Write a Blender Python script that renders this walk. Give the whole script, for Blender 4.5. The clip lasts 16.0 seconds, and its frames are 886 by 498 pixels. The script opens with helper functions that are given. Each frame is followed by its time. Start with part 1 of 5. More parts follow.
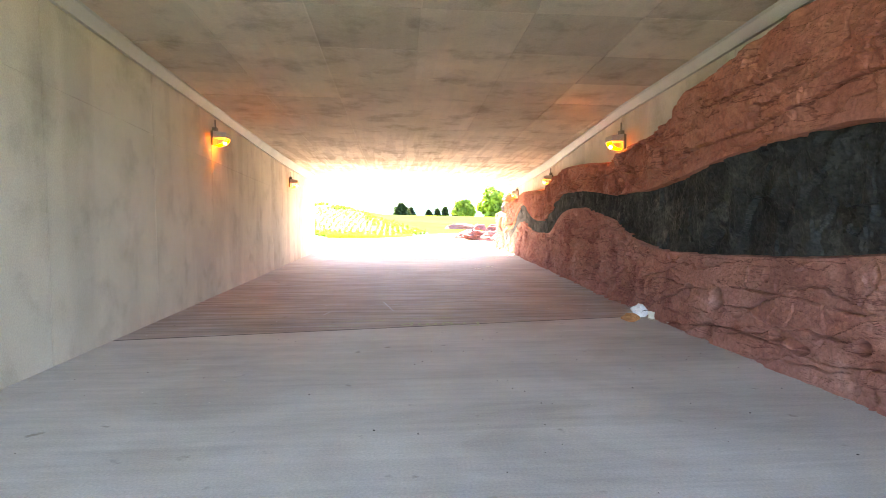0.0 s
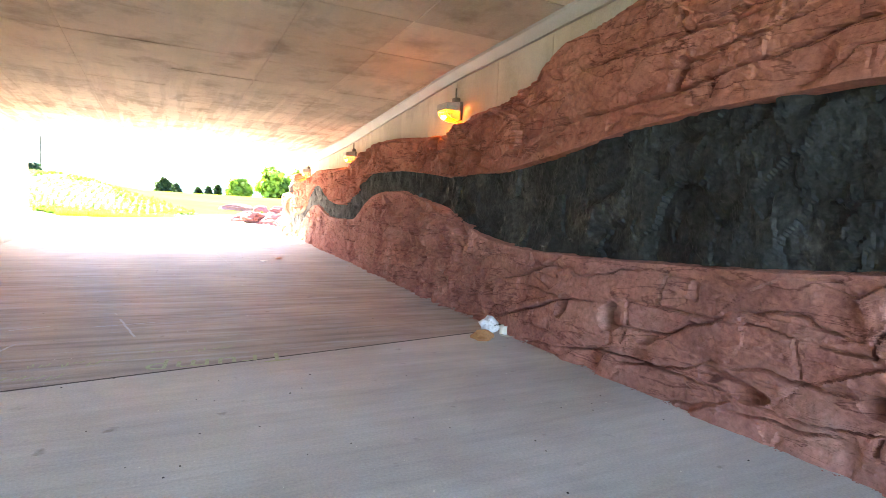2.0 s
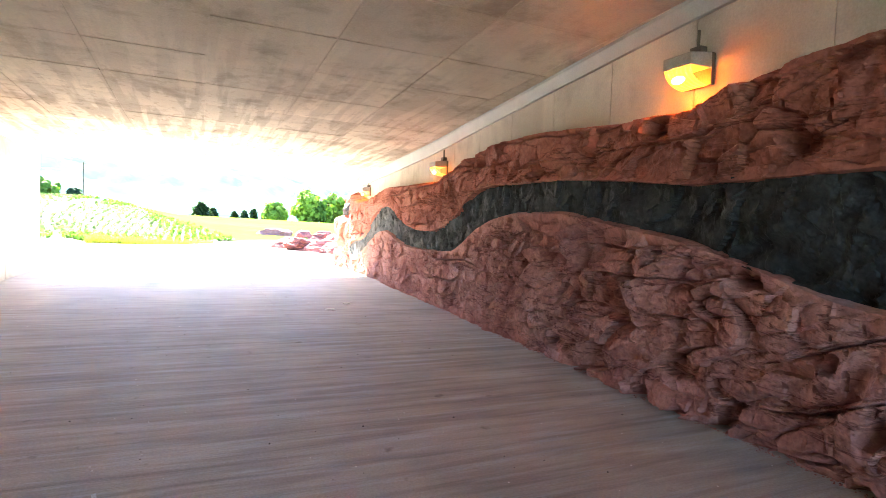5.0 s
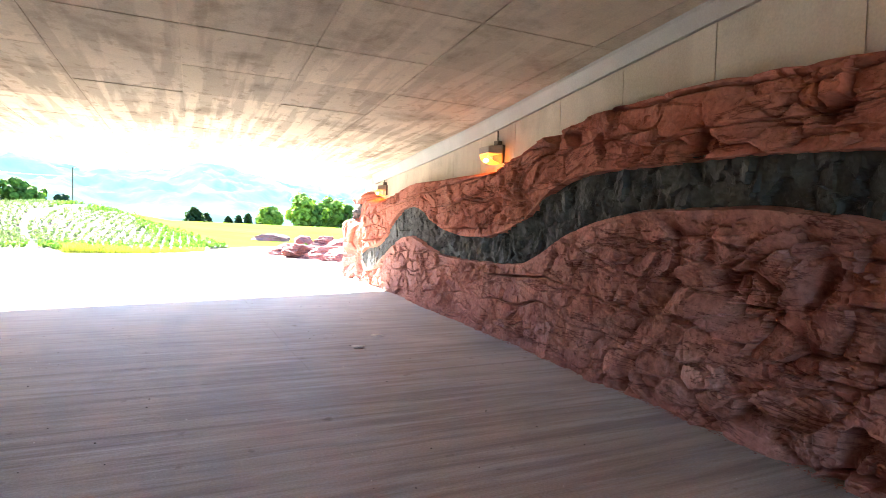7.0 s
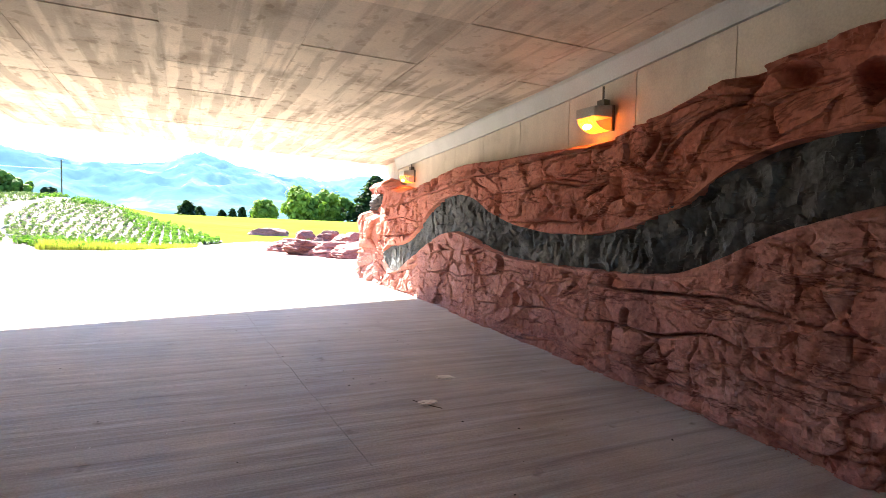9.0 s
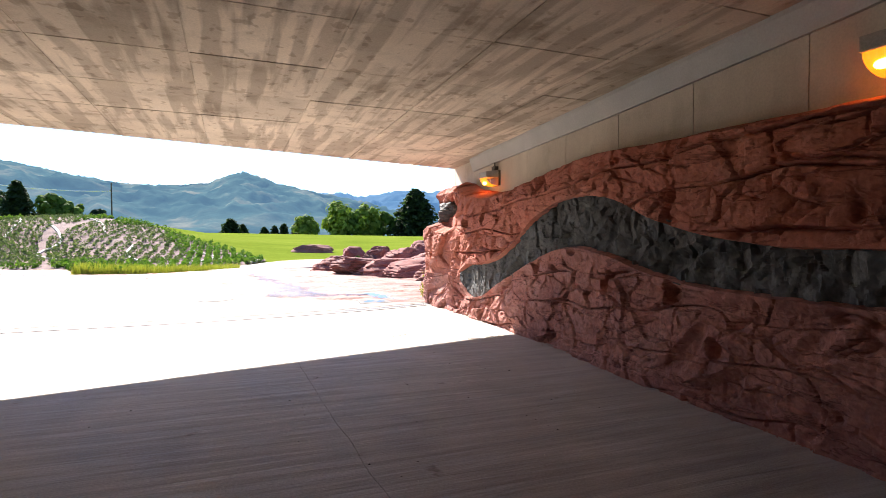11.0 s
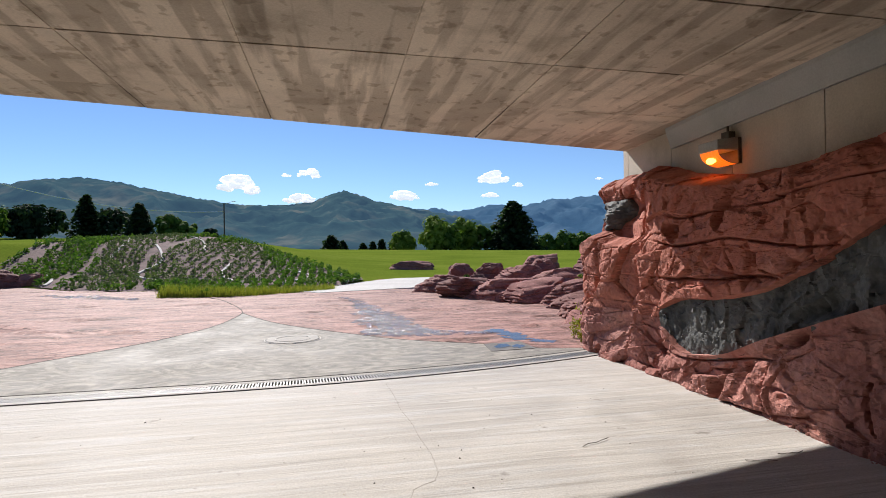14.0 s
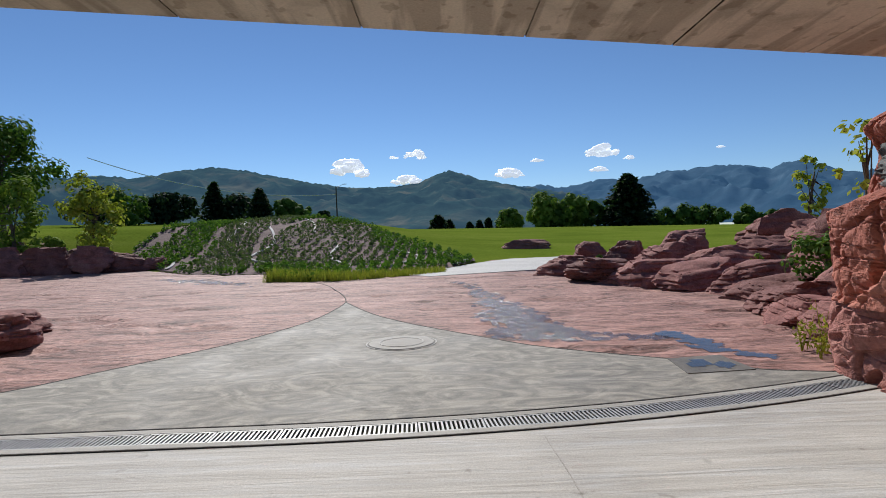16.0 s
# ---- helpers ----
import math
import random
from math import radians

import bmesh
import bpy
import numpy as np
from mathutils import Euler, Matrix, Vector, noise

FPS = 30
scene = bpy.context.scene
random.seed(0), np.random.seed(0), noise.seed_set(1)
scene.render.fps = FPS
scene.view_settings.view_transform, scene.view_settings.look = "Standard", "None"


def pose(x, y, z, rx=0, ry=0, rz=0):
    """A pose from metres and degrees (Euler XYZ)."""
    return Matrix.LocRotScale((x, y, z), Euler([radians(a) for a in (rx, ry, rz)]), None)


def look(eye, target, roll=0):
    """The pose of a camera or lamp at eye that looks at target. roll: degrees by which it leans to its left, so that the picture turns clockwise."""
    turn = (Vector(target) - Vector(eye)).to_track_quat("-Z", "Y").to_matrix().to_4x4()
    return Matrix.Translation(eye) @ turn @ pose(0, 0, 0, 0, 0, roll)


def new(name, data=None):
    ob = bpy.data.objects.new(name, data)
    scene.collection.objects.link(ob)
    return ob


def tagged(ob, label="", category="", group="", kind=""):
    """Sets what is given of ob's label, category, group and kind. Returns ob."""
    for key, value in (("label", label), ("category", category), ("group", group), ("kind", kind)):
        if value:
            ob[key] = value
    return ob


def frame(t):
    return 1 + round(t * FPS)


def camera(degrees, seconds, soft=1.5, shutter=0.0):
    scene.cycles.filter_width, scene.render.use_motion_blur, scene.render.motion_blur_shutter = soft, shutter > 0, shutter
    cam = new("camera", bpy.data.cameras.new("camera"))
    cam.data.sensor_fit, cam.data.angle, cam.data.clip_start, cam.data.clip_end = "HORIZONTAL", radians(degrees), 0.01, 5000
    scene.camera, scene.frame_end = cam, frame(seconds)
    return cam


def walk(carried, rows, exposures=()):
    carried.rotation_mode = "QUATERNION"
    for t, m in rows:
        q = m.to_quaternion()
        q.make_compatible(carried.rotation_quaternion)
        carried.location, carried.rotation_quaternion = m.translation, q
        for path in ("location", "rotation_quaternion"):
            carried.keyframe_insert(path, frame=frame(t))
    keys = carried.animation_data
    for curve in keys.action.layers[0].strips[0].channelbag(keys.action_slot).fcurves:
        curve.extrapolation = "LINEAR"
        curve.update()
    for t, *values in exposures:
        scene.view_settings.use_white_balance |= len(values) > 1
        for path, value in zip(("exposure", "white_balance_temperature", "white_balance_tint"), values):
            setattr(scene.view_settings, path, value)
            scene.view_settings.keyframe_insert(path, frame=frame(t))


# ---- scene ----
cam = camera(77.0, 16.0, soft=0.9)
METRES, EYE, TILT, LEAN, TURN = 20.0, 1.5, -3.45, 0.0, -4.5
ROWS = [
    (0.0, 0.0, 0.0, 0.0, 0.0, 0.0, -0.0),
    (0.5, -0.0015, 0.0291, 0.0005, -8.13, -0.18, -0.24),
    (1.0, -0.0023, 0.0595, 0.0021, -13.93, -0.52, -0.4),
    (1.5, -0.0022, 0.0918, 0.0034, -20.58, -0.37, -0.81),
    (2.0, -0.0027, 0.1233, 0.0054, -22.29, -1.38, -1.21),
    (2.5, -0.0045, 0.1547, 0.007, -21.82, -0.43, -1.73),
    (3.0, -0.0053, 0.1872, 0.0094, -21.23, 0.8, -1.36),
    (3.5, -0.0078, 0.2195, 0.0114, -20.22, 1.25, -1.79),
    (4.0, -0.0097, 0.2524, 0.014, -20.33, 1.11, -1.64),
    (4.5, -0.0132, 0.2844, 0.0155, -19.5, 0.83, -1.63),
    (5.0, -0.015, 0.317, 0.0169, -19.2, 0.86, -1.03),
    (7.5, -0.0171, 0.4779, 0.0265, -20.09, 1.06, 0.13),
    (8.0, -0.0185, 0.5083, 0.0277, -20.92, 0.62, 0.19),
    (8.5, -0.0198, 0.5408, 0.0298, -21.21, 1.35, 0.22),
    (9.0, -0.0216, 0.5712, 0.0314, -20.25, 0.44, -0.15),
    (9.5, -0.0222, 0.6026, 0.0339, -19.06, 0.34, -0.13),
    (12.0, -0.0259, 0.7581, 0.0427, -15.67, 2.66, 1.64),
    (12.5, -0.0246, 0.7892, 0.0453, -16.36, 2.86, 2.04),
    (13.0, -0.0243, 0.8192, 0.0469, -14.7, 3.72, 1.48),
    (13.5, -0.0235, 0.8497, 0.0493, -11.98, 3.85, 1.06),
    (14.0, -0.0247, 0.8796, 0.0515, -6.64, 3.35, 1.37),
    (14.5, -0.0271, 0.9089, 0.0529, -2.25, 3.4, 1.47),
    (15.0, -0.0315, 0.9377, 0.0547, 1.4, 3.05, 1.55),
    (15.5, -0.0351, 0.9664, 0.0561, 2.87, 2.15, 1.32),
    (16.0, -0.0404, 0.9962, 0.0577, 4.23, 1.43, 1.82),
]
EXPOSURES = [(0.0, 5.05, 8600, 18), (2.0, 5.4, 7800, 14), (3.5, 5.25, 7000, 8), (5.0, 4.95, 6600, 6), (7.5, 4.3, 6500, 8), (9.5, 3.35, 6600, 10), (12.0, 1.2, 6700, 18), (13.0, 0.86, 6600, 17), (14.0, 0.52, 6400, 13), (16.0, 0.08, 6200, 10)]
walk(cam, [(t, pose(0, 0, EYE, TILT, LEAN, TURN) @ pose(METRES * x, METRES * y, METRES * z, 90 + pitch, roll, yaw)) for t, x, y, z, yaw, pitch, roll in ROWS], EXPOSURES)

# ---- world and sun ----
SUN_WAY = Vector((0.33, -1.265, -1.0)).normalized()      # the way the sunlight travels
world = bpy.data.worlds.new("sky")
world.use_nodes = True
scene.world = world
wn = world.node_tree.nodes
sky = wn.new("ShaderNodeTexSky")
sky.sky_type, sky.sun_disc = "NISHITA", False
sky.sun_elevation = math.asin(-SUN_WAY.z)
sky.sun_rotation = math.atan2(-SUN_WAY.x, -SUN_WAY.y)
sky.altitude, sky.air_density, sky.dust_density, sky.ozone_density = 1800, 1.0, 0.0, 6.0
world.node_tree.links.new(sky.outputs[0], wn["Background"].inputs[0])
wn["Background"].inputs[1].default_value = 0.083
sun = new("sun", bpy.data.lights.new("sun", "SUN"))
sun.data.energy, sun.data.angle, sun.data.color = 5.0, radians(0.53), (1.0, 0.95, 0.87)
sun.matrix_world = look((0, 0, 60), Vector((0, 0, 60)) + SUN_WAY)


# ---- materials ----
def ramp(nt, fac, stops):
    r = nt.nodes.new("ShaderNodeValToRGB")
    while len(r.color_ramp.elements) < len(stops):
        r.color_ramp.elements.new(0.5)
    for el, (at, col) in zip(r.color_ramp.elements, stops):
        el.position, el.color = at, (*col, 1)
    nt.links.new(fac, r.inputs[0])
    return r.outputs[0]


def noise_tex(nt, scale, detail=6, rough=0.6, stretch=(1, 1, 1), turn=0, warp=0.0):
    g = nt.nodes.new("ShaderNodeNewGeometry")
    m = nt.nodes.new("ShaderNodeMapping")
    m.inputs["Scale"].default_value = stretch
    m.inputs["Rotation"].default_value = (0, 0, radians(turn))
    nt.links.new(g.outputs["Position"], m.inputs[0])
    n = nt.nodes.new("ShaderNodeTexNoise")
    n.inputs["Scale"].default_value, n.inputs["Detail"].default_value = scale, detail
    n.inputs["Roughness"].default_value, n.inputs["Distortion"].default_value = rough, warp
    nt.links.new(m.outputs[0], n.inputs[0])
    return n.outputs[0]


def mix(nt, kind, fac, a, b):
    m = nt.nodes.new("ShaderNodeMix")
    m.data_type, m.blend_type = "RGBA", kind
    for sock, v in ((m.inputs[0], fac), (m.inputs[6], a), (m.inputs[7], b)):
        if isinstance(v, (int, float)):
            sock.default_value = v
        elif isinstance(v, tuple):
            sock.default_value = (*v, 1)
        else:
            nt.links.new(v, sock)
    return m.outputs[2]


def bump(nt, height, strength, distance, under=None):
    b = nt.nodes.new("ShaderNodeBump")
    b.inputs["Strength"].default_value, b.inputs["Distance"].default_value = strength, distance
    nt.links.new(height, b.inputs["Height"])
    if under:
        nt.links.new(under, b.inputs["Normal"])
    return b.outputs[0]


def blank(name):
    m = bpy.data.materials.new(name)
    m.use_nodes = True
    return m, m.node_tree, m.node_tree.nodes["Principled BSDF"]


def grainy(name, stops, scale, rough=0.85, fine=40, fine_amount=0.35, relief=0.004, stretch=(1, 1, 1), metal=0.0, vary=0.0, relief_big=0.0, spec=0.3, chips=0.0, veins=0.0, beds=0.0):
    """A surface with colour at two scales and fine relief."""
    m, nt, p = blank(name)
    big = noise_tex(nt, scale, 7, 0.62, stretch, warp=0.4)
    small = noise_tex(nt, fine, 5, 0.65)
    col = ramp(nt, big, stops)
    grey = ramp(nt, small, [(0.3, (1 - fine_amount,) * 3), (0.7, (1 + fine_amount * 0.3,) * 3)])
    col = mix(nt, "MULTIPLY", 1.0, col, grey)
    if veins:                                          # dark broken cracks and ledges
        line = noise_tex(nt, veins, 6, 0.6, (0.55, 2.6, 1), 8, 0.6)
        col = mix(nt, "MULTIPLY", 1.0, col, ramp(nt, line, [(0.44, (1, 1, 1)), (0.468, (0.30, 0.25, 0.23)), (0.495, (1, 1, 1)), (0.62, (1.05, 1.05, 1.05)), (0.74, (0.7, 0.66, 0.64))]))
    if vary:
        oi = nt.nodes.new("ShaderNodeObjectInfo")
        shade = ramp(nt, oi.outputs["Random"], [(0, (1 - vary,) * 3), (1, (1 + vary * 0.5,) * 3)])
        col = mix(nt, "MULTIPLY", 1.0, col, shade)
    nt.links.new(col, p.inputs["Base Color"])
    nrm = bump(nt, small, 0.6, relief)
    if chips:                                          # chipped facets and hairline cracks
        g = nt.nodes.new("ShaderNodeNewGeometry")
        vor = nt.nodes.new("ShaderNodeTexVoronoi")
        vor.feature = "DISTANCE_TO_EDGE"
        warp = nt.nodes.new("ShaderNodeVectorMath")
        warp.operation = "ADD"
        nz = nt.nodes.new("ShaderNodeTexNoise")
        nz.inputs["Scale"].default_value = 3.0
        nt.links.new(g.outputs["Position"], nz.inputs[0])
        nt.links.new(g.outputs["Position"], warp.inputs[0])
        nt.links.new(nz.outputs[1], warp.inputs[1])
        nt.links.new(warp.outputs[0], vor.inputs["Vector"])
        vor.inputs["Scale"].default_value = chips
        edge = ramp(nt, vor.outputs["Distance"], [(0.0, (0, 0, 0)), (0.10, (1, 1, 1))])
        nrm = bump(nt, edge, 0.18, 0.02, nrm)
    if beds:                                           # thin broken ledges and splits along the bedding, crevice shade painted into the colour
        ledge = noise_tex(nt, beds, 5, 0.62, (0.45, 0.45, 2.4), 0, 0.5)
        nrm = bump(nt, ramp(nt, ledge, [(0.40, (0.2,) * 3), (0.425, (0.0,) * 3), (0.44, (0.75,) * 3), (0.53, (0.6,) * 3), (0.545, (1.0,) * 3), (0.66, (0.8,) * 3), (0.675, (0.35,) * 3)]), 0.55, 0.02, nrm)
        col = mix(nt, "MULTIPLY", 1.0, col, ramp(nt, ledge, [(0.405, (1, 1, 1)), (0.425, (0.55, 0.5, 0.48)), (0.445, (1, 1, 1)), (0.66, (1, 1, 1)), (0.70, (1.25, 1.22, 1.2))]))
        nt.links.new(col, p.inputs["Base Color"])
    if relief_big:
        nrm = bump(nt, big, 0.7, relief_big, nrm)
    nt.links.new(nrm, p.inputs["Normal"])
    p.inputs["Roughness"].default_value, p.inputs["Metallic"].default_value = rough, metal
    p.inputs["Specular IOR Level"].default_value = spec
    return m


def floor_material(name, stops, ribs, dust, red=None, swirl=False):
    """Broomed concrete: ribs across the walk, pale scuffs, dust."""
    m, nt, p = blank(name)
    big = noise_tex(nt, 0.9, 6, 0.6, (1, 1, 1), warp=0.5)
    col = ramp(nt, big, stops)
    if red:                                            # red dust trodden off the rock, thinning towards the mouth
        geo = nt.nodes.new("ShaderNodeNewGeometry")
        sep = nt.nodes.new("ShaderNodeSeparateXYZ")
        nt.links.new(geo.outputs["Position"], sep.inputs[0])
        span = nt.nodes.new("ShaderNodeMapRange")
        span.inputs["From Min"].default_value, span.inputs["From Max"].default_value = 9.0, 19.0
        span.inputs["To Min"].default_value, span.inputs["To Max"].default_value = 0.9, 0.0
        nt.links.new(sep.outputs["Y"], span.inputs["Value"])
        col = mix(nt, "MIX", span.outputs[0], col, mix(nt, "MULTIPLY", 1.0, col, red))
    scuff = ramp(nt, noise_tex(nt, 2.2, 8, 0.7, (0.35, 3.0, 1), 3, 0.3), [(0.50, (0, 0, 0)), (0.72, (1, 1, 1))])
    col = mix(nt, "MIX", mix(nt, "MULTIPLY", 1.0, scuff, (0.5, 0.5, 0.5)), col, dust)
    if swirl:
        arcs = noise_tex(nt, 1.5, 5, 0.6, (1, 1.7, 1), 20, 3.6)
        col = mix(nt, "MULTIPLY", 1.0, col, ramp(nt, arcs, [(0.34, (0.66,) * 3), (0.5, (1.0,) * 3), (0.64, (1.45, 1.43, 1.4))]))
    small = noise_tex(nt, 60, 5, 0.7)
    col = mix(nt, "MULTIPLY", 1.0, col, ramp(nt, small, [(0.3, (0.78,) * 3), (0.7, (1.06,) * 3)]))
    spots = ramp(nt, noise_tex(nt, 5.0, 3, 0.5), [(0.68, (1, 1, 1)), (0.76, (0.6, 0.58, 0.55))])
    col = mix(nt, "MULTIPLY", 1.0, col, spots)
    line = noise_tex(nt, 1.0, 4, 0.6, (0.5, 8.0, 1) if ribs else (0.5, 14, 1), 2.5, 0.45)
    if ribs:
        fade = nt.nodes.new("ShaderNodeMapRange")
        fade.inputs["From Min"].default_value, fade.inputs["From Max"].default_value = 13.0, 20.0
        fade.inputs["To Min"].default_value, fade.inputs["To Max"].default_value = 1.0, 0.35
        nt.links.new(sep.outputs["Y"], fade.inputs["Value"])
        col = mix(nt, "MULTIPLY", fade.outputs[0], col, ramp(nt, line, [(0.34, (0.72,) * 3), (0.56, (1.06,) * 3)]))
    elif not swirl:                                    # faint broom marks and cloudy wear
        col = mix(nt, "MULTIPLY", 0.35, col, ramp(nt, line, [(0.36, (0.82,) * 3), (0.56, (1.05,) * 3)]))
        worn = noise_tex(nt, 0.5, 7, 0.65, (0.7, 1.8, 1), 12, 0.8)
        col = mix(nt, "MULTIPLY", 0.7, col, ramp(nt, worn, [(0.34, (0.74, 0.73, 0.72)), (0.52, (1.0,) * 3), (0.68, (1.12,) * 3)]))
    nt.links.new(col, p.inputs["Base Color"])
    nrm = bump(nt, small, 0.5, 0.003)
    nrm = bump(nt, line, 0.8, 0.020 if ribs else 0.005, nrm)
    nt.links.new(nrm, p.inputs["Normal"])
    nt.links.new(ramp(nt, big, [(0.3, (0.66 if ribs else 0.66,) * 3), (0.7, (0.84 if ribs else 0.88,) * 3)]), p.inputs["Roughness"])
    p.inputs["Specular IOR Level"].default_value = 0.32 if ribs else 0.35
    return m


def concrete_material(name, stops, stretch, streak, spots=False, mouth=None, panels=0.14, cloudy=0.8):
    """Cast concrete with cloudy tone, pinholes and water stains that run along stretch, strongest towards the mouth where one is given."""
    m, nt, p = blank(name)
    big = noise_tex(nt, 0.55, 7, 0.62, (1, 1, 1), warp=0.15)
    col = ramp(nt, big, stops)
    blotch = noise_tex(nt, 1.7, 5, 0.6, (1, 1, 1), warp=0.15)
    col = mix(nt, "MULTIPLY", cloudy, col, ramp(nt, blotch, [(0.30, (0.62, 0.60, 0.57)), (0.48, (1.0, 1.0, 1.0)), (0.72, (1.08, 1.07, 1.05))]))
    run = noise_tex(nt, 1.0, 4, 0.5, stretch, warp=0.15)
    stain = ramp(nt, run, [(0.45, (0.52, 0.48, 0.44)), (0.53, (1.08, 1.06, 1.03))])
    if mouth:
        geo = nt.nodes.new("ShaderNodeNewGeometry")
        sep = nt.nodes.new("ShaderNodeSeparateXYZ")
        nt.links.new(geo.outputs["Position"], sep.inputs[0])
        span = nt.nodes.new("ShaderNodeMapRange")
        span.inputs["From Min"].default_value, span.inputs["From Max"].default_value = mouth
        span.inputs["To Min"].default_value, span.inputs["To Max"].default_value = streak * 0.12, streak
        nt.links.new(sep.outputs["Y"], span.inputs["Value"])
        col = mix(nt, "MULTIPLY", span.outputs[0], col, stain)
    else:
        col = mix(nt, "MULTIPLY", streak, col, stain)
    small = noise_tex(nt, 55, 5, 0.7)
    col = mix(nt, "MULTIPLY", 1.0, col, ramp(nt, small, [(0.3, (0.84,) * 3), (0.7, (1.05,) * 3)]))
    if spots:
        dots = noise_tex(nt, 7.5, 2, 0.5, (1, 0.8, 1))
        col = mix(nt, "MULTIPLY", span.outputs[0] if mouth else 1.0, col, ramp(nt, dots, [(0.60, (1, 1, 1)), (0.66, (0.55, 0.51, 0.47))]))
    geo = nt.nodes.new("ShaderNodeNewGeometry")
    col = mix(nt, "MULTIPLY", 1.0, col, ramp(nt, geo.outputs["Random Per Island"], [(0, (1 - panels,) * 3), (1, (1.06,) * 3)]))
    nt.links.new(col, p.inputs["Base Color"])
    nrm = bump(nt, small, 0.4, 0.004)
    nt.links.new(bump(nt, blotch, 0.4, 0.012, nrm), p.inputs["Normal"])
    p.inputs["Roughness"].default_value, p.inputs["Specular IOR Level"].default_value = 0.85, 0.12
    return m


def glow(name, col, strength):
    m, nt, p = blank(name)
    p.inputs["Base Color"].default_value = (*col, 1)
    p.inputs["Emission Color"].default_value = (*col, 1)
    p.inputs["Emission Strength"].default_value = strength
    return m


def leafy(name, a, b):
    m, nt, p = blank(name)
    geo = nt.nodes.new("ShaderNodeNewGeometry")
    col = ramp(nt, geo.outputs["Random Per Island"], [(0, a), (1, b)])
    nt.links.new(col, p.inputs["Base Color"])
    p.inputs["Roughness"].default_value = 0.8
    p.inputs["Specular IOR Level"].default_value = 0.08
    tr = nt.nodes.new("ShaderNodeBsdfTranslucent")
    nt.links.new(mix(nt, "MULTIPLY", 1.0, col, (1.2, 1.3, 0.6)), tr.inputs[0])
    ms = nt.nodes.new("ShaderNodeMixShader")
    ms.inputs[0].default_value = 0.3
    nt.links.new(p.outputs[0], ms.inputs[1])
    nt.links.new(tr.outputs[0], ms.inputs[2])
    nt.links.new(ms.outputs[0], nt.nodes["Material Output"].inputs[0])
    return m


FLOOR_PALE = floor_material("pale_floor_concrete", [(0.3, (0.54, 0.50, 0.445)), (0.7, (0.70, 0.655, 0.59))], False, (0.72, 0.69, 0.64))
FLOOR_BROWN = floor_material("ribbed_floor_concrete", [(0.3, (0.38, 0.355, 0.32)), (0.7, (0.54, 0.51, 0.465))], True, (0.62, 0.64, 0.66), (0.90, 0.79, 0.73))
APRON = floor_material("apron_concrete", [(0.3, (0.30, 0.28, 0.25)), (0.7, (0.44, 0.415, 0.37))], False, (0.5, 0.48, 0.44))
SWIRLED = floor_material("swirled_concrete", [(0.3, (0.178, 0.164, 0.140)), (0.7, (0.28, 0.26, 0.222))], False, (0.40, 0.375, 0.33), swirl=True)
PATH_WHITE = grainy("pale_path_concrete", [(0.3, (0.46, 0.44, 0.41)), (0.7, (0.58, 0.56, 0.52))], 0.6, 0.8)
INLET = grainy("wet_inlet_concrete", [(0.3, (0.10, 0.09, 0.075)), (0.7, (0.20, 0.18, 0.15))], 3.0, 0.6)
WALL_CONC = concrete_material("wall_concrete", [(0.3, (0.52, 0.47, 0.39)), (0.7, (0.70, 0.645, 0.55))], (0.9, 0.9, 0.14), 0.24, cloudy=0.5)
CEIL_CONC = concrete_material("ceiling_concrete", [(0.3, (0.54, 0.465, 0.375)), (0.7, (0.72, 0.63, 0.515))], (5.0, 0.45, 1.0), 0.6, True, (12.0, 18.5), 0.20)
HAUNCH = grainy("smooth_grey_steel_paint", [(0.3, (0.36, 0.37, 0.36)), (0.7, (0.45, 0.46, 0.45))], 1.5, 0.6, 60, 0.12)
RED_LOW = grainy("red_rock_lower", [(0.25, (0.22, 0.085, 0.069)), (0.45, (0.40, 0.162, 0.130)), (0.62, (0.46, 0.215, 0.174)), (0.8, (0.52, 0.31, 0.26))], 1.3, 0.85, 22, 0.34, 0.014, relief_big=0.02, chips=6.0, beds=2.2)
RED_UP = grainy("red_rock_upper", [(0.25, (0.22, 0.070, 0.048)), (0.45, (0.40, 0.130, 0.087)), (0.62, (0.46, 0.170, 0.117)), (0.8, (0.50, 0.22, 0.16))], 0.9, 0.85, 20, 0.32, 0.014, relief_big=0.02, chips=4.0, beds=1.7)
COAL = grainy("dark_seam_rock", [(0.3, (0.014, 0.014, 0.014)), (0.55, (0.036, 0.037, 0.036)), (0.75, (0.10, 0.10, 0.097))], 1.6, 0.78, 24, 0.6, 0.012, relief_big=0.02, spec=0.25, chips=4.0)
sn = COAL.node_tree                                 # mouth's light painted into the seam's colour: patchy, paler towards the mouth
sp = sn.nodes["Principled BSDF"]
seam_geo = sn.nodes.new("ShaderNodeNewGeometry")
along = sn.nodes.new("ShaderNodeSeparateXYZ")
sn.links.new(seam_geo.outputs["Position"], along.inputs[0])
thick = sn.nodes.new("ShaderNodeMapRange")
thick.inputs["From Min"].default_value, thick.inputs["From Max"].default_value = 9.0, 16.0
thick.inputs["To Min"].default_value, thick.inputs["To Max"].default_value = 0.0, 0.75
sn.links.new(along.outputs["Y"], thick.inputs["Value"])
bare = sp.inputs["Base Color"].links[0].from_socket
spread = ramp(sn, noise_tex(sn, 3.4, 6, 0.65, (1, 1, 0.6)), [(0.36, (0.25,) * 3), (0.62, (1.0,) * 3)])
cover = mix(sn, "MULTIPLY", 1.0, thick.outputs[0], spread)
sn.links.new(mix(sn, "MIX", cover, bare, (0.165, 0.168, 0.162)), sp.inputs["Base Color"])
